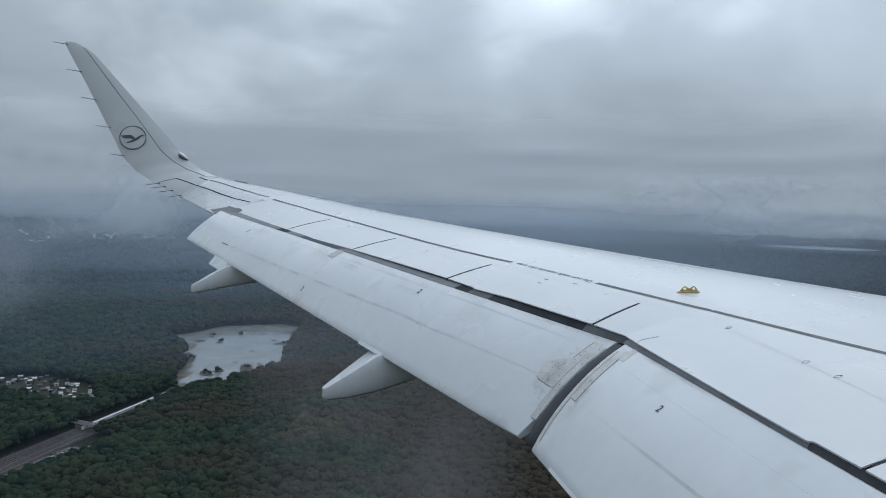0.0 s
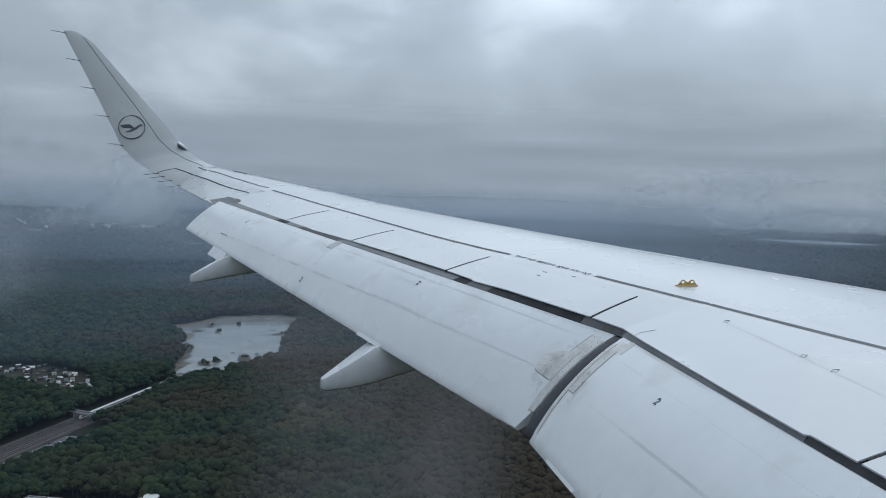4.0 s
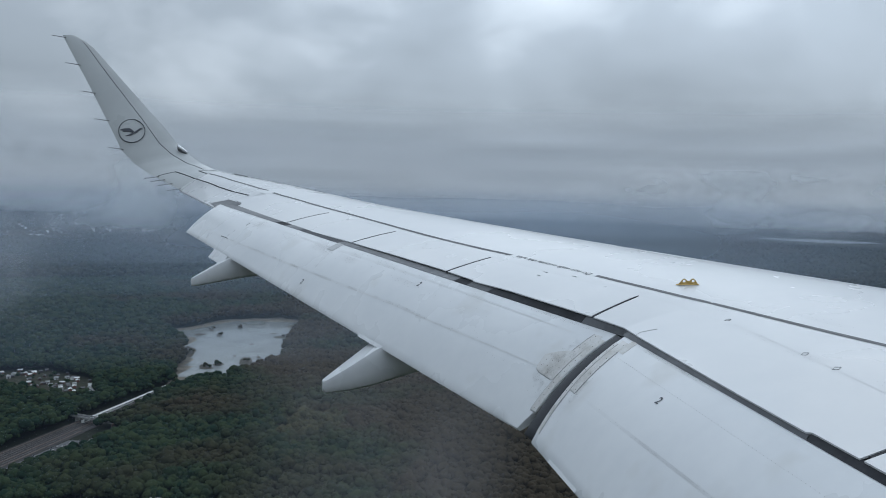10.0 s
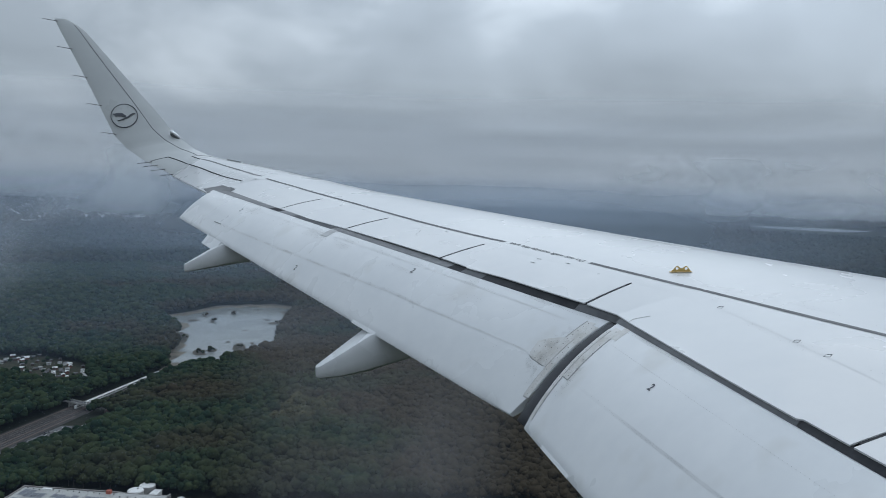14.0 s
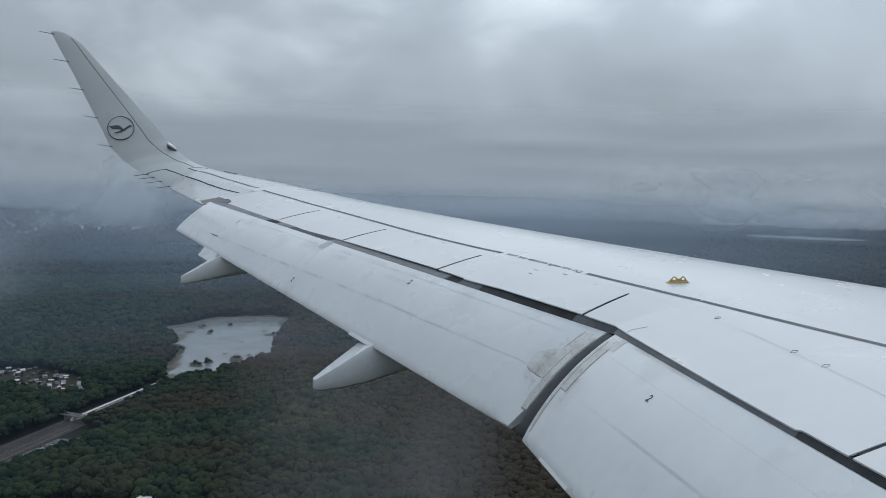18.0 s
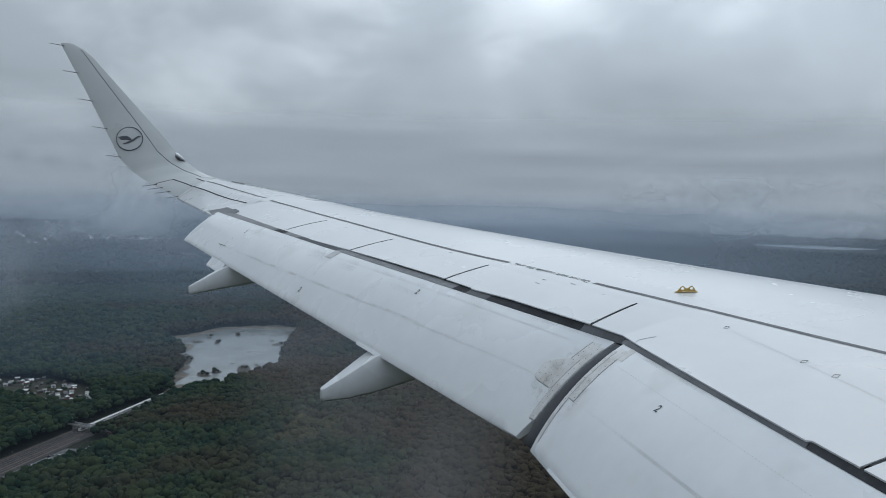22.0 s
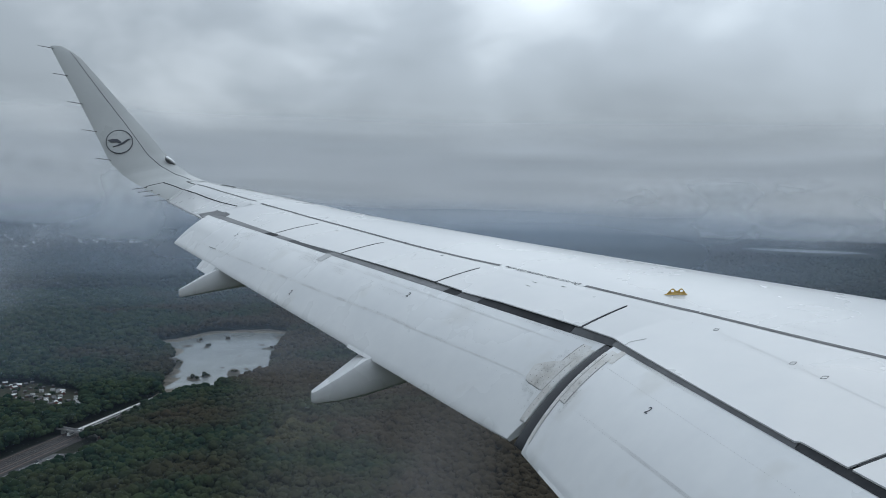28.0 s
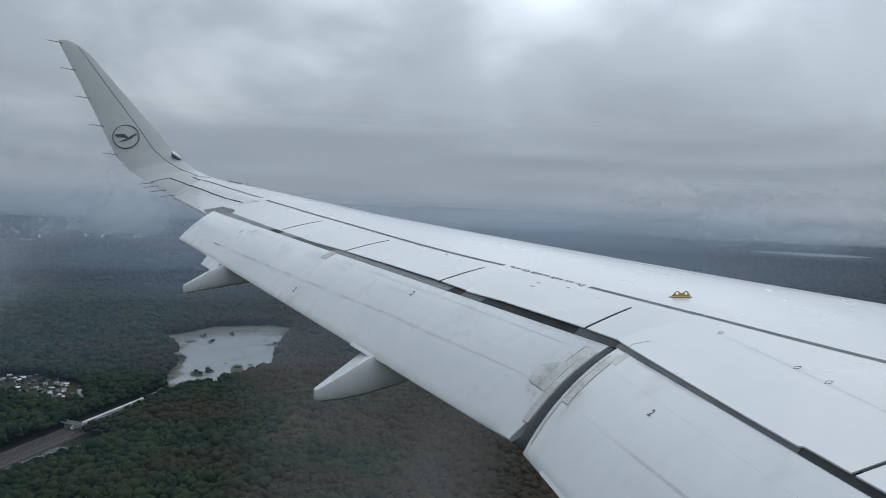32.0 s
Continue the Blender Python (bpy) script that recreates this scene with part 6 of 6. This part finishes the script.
def inside(p, poly):
    c = False
    for (x0, y0), (x1, y1) in zip(poly, poly[1:] + poly[:1]):
        if (y0 > p[1]) != (y1 > p[1]) and p[0] < (x1 - x0) * (p[1] - y0) / (y1 - y0) + x0:
            c = not c
    return c


def free(x, y):
    """True where trees may stand."""
    for poly, (x0, x1, y0, y1) in CLEAR:
        if x0 <= x <= x1 and y0 <= y <= y1 and inside((x, y), poly):
            return False
    return True


CLEAR = [(p, (min(q[0] for q in p), max(q[0] for q in p), min(q[1] for q in p), max(q[1] for q in p))) for p in CLEARINGS]

# single trees of the nearest edge of the wood
rg = random.Random(11)
TREE_KINDS = []
for k in range(6):
    h = rg.uniform(15, 21)
    V, F = crown_arrays(rg, 11, h * rg.uniform(0.30, 0.36), h, LUMPS2)
    crown = mesh_from("crown", V, F, M_LEAF)
    bm = bmesh.new()
    rings = [[(r * math.cos(i * math.tau / 7) + dx, r * math.sin(i * math.tau / 7), z) for i in range(7)]
             for z, r, dx in ((0, 0.42, 0), (1.2, 0.30, 0.02), (h * 0.35, 0.22, 0.15), (h * 0.62, 0.12, 0.1), (h * 0.8, 0.04, 0.1))]
    loft(bm, rings)
    for i in range(5):
        a, z = i * 1.3 + k, h * (0.34 + 0.07 * i)
        p, q = Vector((0.1, 0, z)), Vector((math.cos(a) * h * 0.2, math.sin(a) * h * 0.2, z + h * 0.12))
        loft(bm, [[p + Vector((0.09 * math.cos(j * 2.1), 0.09 * math.sin(j * 2.1), 0)) for j in range(3)], [q + Vector((0.03 * math.cos(j * 2.1), 0.03 * math.sin(j * 2.1), 0)) for j in range(3)]])
    trunk = bpy.data.meshes.new("trunk")
    bm.to_mesh(trunk)
    bm.free()
    trunk.materials.append(M_BARK)
    TREE_KINDS.append((trunk, crown))
singles, tries = [], 0
while len(singles) < 300 and tries < 20000:
    tries += 1
    az, d = rg.uniform(-13.5, 19), rg.uniform(670, 800)
    x, y = d * math.sin(radians(az)), d * math.cos(radians(az))
    if free(x, y) and all((x - a) ** 2 + (y - b) ** 2 > 36 for a, b in singles):
        singles.append((x, y))
for k, (x, y) in enumerate(singles):
    trunk, crown = TREE_KINDS[k % 6]
    tree = thing("tree", "broadleaved tree in dull green and brown autumn leaf", "tree", "trees at the near edge of the wood")
    sc = rg.uniform(0.8, 1.2)
    tree.matrix_basis = pose(x, y, 0, 0, 0, rg.uniform(0, 360)) @ Matrix.Diagonal((sc, sc, sc, 1))
    for nm, me in (("trunk", trunk), ("crown", crown)):
        new(nm, me).parent = tree

# bushes on the pond's islets and banks
rg = random.Random(31)
for k in range(26):
    x, y = ISLETS[k % 8][:2]
    bush = thing("bush", "dark bush on a low islet in the pond", "bush", "bushes in the pond")
    sc = rg.uniform(0.22, 0.42)
    bush.matrix_basis = pose(x + rg.uniform(-4, 4), y + rg.uniform(-10, 10), 0.3, 0, 0, rg.uniform(0, 360)) @ Matrix.Diagonal((sc * 1.3, sc * 1.3, sc, 1))
    for nm, me in (("stem", TREE_KINDS[k % 6][0]), ("crown", TREE_KINDS[k % 6][1])):
        new(nm, me).parent = bush

# fruit trees and hedges in the gardens
for k in range(70):
    x, y = rg.uniform(-251, -101), rg.uniform(1050, 1236)
    if not inside((x, y), ALLOT):
        continue
    bush = thing("bush", "low dark bush between garden plots", "bush", "bushes in the gardens")
    sc = rg.uniform(0.18, 0.36)
    bush.matrix_basis = pose(x, y, 0.25, 0, 0, rg.uniform(0, 360)) @ Matrix.Diagonal((sc * 1.3, sc * 1.3, sc, 1))
    for nm, me in (("stem", TREE_KINDS[k % 6][0]), ("crown", TREE_KINDS[k % 6][1])):
        new(nm, me).parent = bush

taken = {(int(x // 7), int(y // 7)) for x, y in singles}


YELLOW = [(88, 832), (120, 822), (160, 850), (176, 884), (140, 912), (104, 900)]


def wood(name, label, az0, az1, d0, d1, step, lumps, rad, templates, seed, skip_near=False, only=None, mat=None):
    """A stand of trees as one mass, on a jittered grid."""
    rg = random.Random(seed)
    pool = [crown_arrays(rg, lumps, rad * rg.uniform(0.75, 1.3), rad * rg.uniform(2.2, 3.0), templates) for _ in range(32)]
    V, F, off = [], [], 0
    d = d0
    while d < d1:
        pos_step = step * (1.0 if d <= NEAR else 1.0)
        r_here = d if d <= NEAR else NEAR + 2400.0 * math.log(d / NEAR) / math.log(16)
        n = int(radians(az1 - az0) * r_here / pos_step)
        for i in range(n):
            az = az0 + (az1 - az0) * (i + rg.uniform(-0.45, 0.45)) / n
            dd = d + rg.uniform(-0.45, 0.45) * step * d / r_here
            p, sc = far(az, dd)
            if not free(p.x, p.y) or inside((p.x, p.y), YELLOW) != bool(only):
                continue
            if skip_near and (int(p.x // 7), int(p.y // 7)) in taken:
                continue
            vs, fs = pool[rg.randrange(32)]
            t, s = rg.uniform(0, math.tau), rg.uniform(0.75, 1.25) * max(sc, 0.45)
            c, sn = math.cos(t) * s, math.sin(t) * s
            V.append(np.stack([vs[:, 0] * c - vs[:, 1] * sn + p.x, vs[:, 0] * sn + vs[:, 1] * c + p.y, vs[:, 2] * s + p.z], 1))
            F.append(fs + off)
            off += len(vs)
        d += step * d / r_here * 0.9
    ob = new(name, mesh_from(name, np.concatenate(V), np.concatenate(F), mat or M_LEAF))
    return tagged(ob, label, "forest", kind="stuff")


wood("near_wood", "dense mixed wood turning brown and olive", -14, 28, 650, 900, 6.8, 6, 5.8, LUMPS2, 21, True)
wood("inner_wood", "dense mixed wood turning brown and olive", -14, 25, 900, 1300, 7.2, 6, 6.0, LUMPS1, 24)
wood("yellowing_stand", "stand of yellow-olive trees in the dark wood", 4, 13, 800, 940, 7.0, 6, 5.6, LUMPS2, 25, False, True, M_OLIVE)
wood("middle_wood", "dense mixed wood in misty air", -15, 27, 1300, 2300, 9.4, 3, 7.4, LUMPS1, 22)
wood("far_wood", "far woods fading into haze", -15.5, 50, 2300, 22000, 15.5, 1, 12.0, LUMPS1, 23, mat=M_FARLEAF)

# ---------------------------------------------------------------- mist
def mist_bank(name, label, az0, az1, r, z0, z1, mat, wob=30.0, nu=40, nv=10, seed=0, rise=1.0):
    """A soft bank of mist hanging over the woods, its face swelling in and out."""
    bm = bmesh.new()
    uv = bm.loops.layers.uv.new("uv")
    grid = []
    for i in range(nu + 1):
        az = radians(az0 + (az1 - az0) * i / nu)
        col = []
        for j in range(nv + 1):
            z = z0 + (z1 - z0) * j / nv
            rr = r + wob * noise.noise((i * 0.21, j * 0.3, seed * 7.1))
            col.append(bm.verts.new((rr * math.sin(az), rr * math.cos(az), z)))
        grid.append(col)
    for i in range(nu):
        for j in range(nv):
            f = bm.faces.new((grid[i][j], grid[i + 1][j], grid[i + 1][j + 1], grid[i][j + 1]))
            for lp, (a, b) in zip(f.loops, ((i, j), (i + 1, j), (i + 1, j + 1), (i, j + 1))):
                lp[uv].uv = (a / nu, (b / nv) ** rise)
    ob = part(name, bm, mat, smooth=True)
    return tagged(ob, label, "mist", kind="stuff")


# upright tinted sheets stand in for air haze that thickens with distance
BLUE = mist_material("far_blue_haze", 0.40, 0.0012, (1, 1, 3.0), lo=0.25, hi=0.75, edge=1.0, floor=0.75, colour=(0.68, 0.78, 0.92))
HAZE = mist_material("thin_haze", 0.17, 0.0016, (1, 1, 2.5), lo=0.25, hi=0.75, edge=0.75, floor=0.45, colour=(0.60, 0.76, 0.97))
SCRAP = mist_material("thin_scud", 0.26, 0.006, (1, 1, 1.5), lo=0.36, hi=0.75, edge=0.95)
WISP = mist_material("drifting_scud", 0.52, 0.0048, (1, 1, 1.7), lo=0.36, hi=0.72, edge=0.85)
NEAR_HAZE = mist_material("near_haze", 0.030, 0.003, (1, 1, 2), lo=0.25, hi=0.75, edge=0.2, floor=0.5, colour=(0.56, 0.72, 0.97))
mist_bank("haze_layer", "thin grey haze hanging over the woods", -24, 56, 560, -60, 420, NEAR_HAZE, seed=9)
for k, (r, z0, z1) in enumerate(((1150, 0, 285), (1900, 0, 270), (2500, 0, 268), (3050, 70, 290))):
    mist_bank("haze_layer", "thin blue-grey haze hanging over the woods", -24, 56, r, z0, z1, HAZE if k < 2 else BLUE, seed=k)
mist_bank("low_cloud", "torn low cloud drifting beside the wing tip", -17, 3, 1500, 150, 350, WISP, wob=70, seed=11)
mist_bank("low_cloud", "torn low cloud over the far woods", 26, 52, 2500, 150, 370, WISP, wob=90, seed=13)
VEIL = mist_material("brownish_veil", 0.17, 0.006, (1, 1, 1.5), lo=0.30, hi=0.75, edge=0.95, floor=0.2, colour=(0.86, 0.87, 0.90))
mist_bank("low_cloud", "thin grey veil of mist over the near wood", 2, 24, 600, -20, 190, VEIL, wob=25, seed=17)
mist_bank("low_cloud", "small scrap of cloud over the wood", -24, -6, 1400, 20, 230, SCRAP, wob=60, seed=15)
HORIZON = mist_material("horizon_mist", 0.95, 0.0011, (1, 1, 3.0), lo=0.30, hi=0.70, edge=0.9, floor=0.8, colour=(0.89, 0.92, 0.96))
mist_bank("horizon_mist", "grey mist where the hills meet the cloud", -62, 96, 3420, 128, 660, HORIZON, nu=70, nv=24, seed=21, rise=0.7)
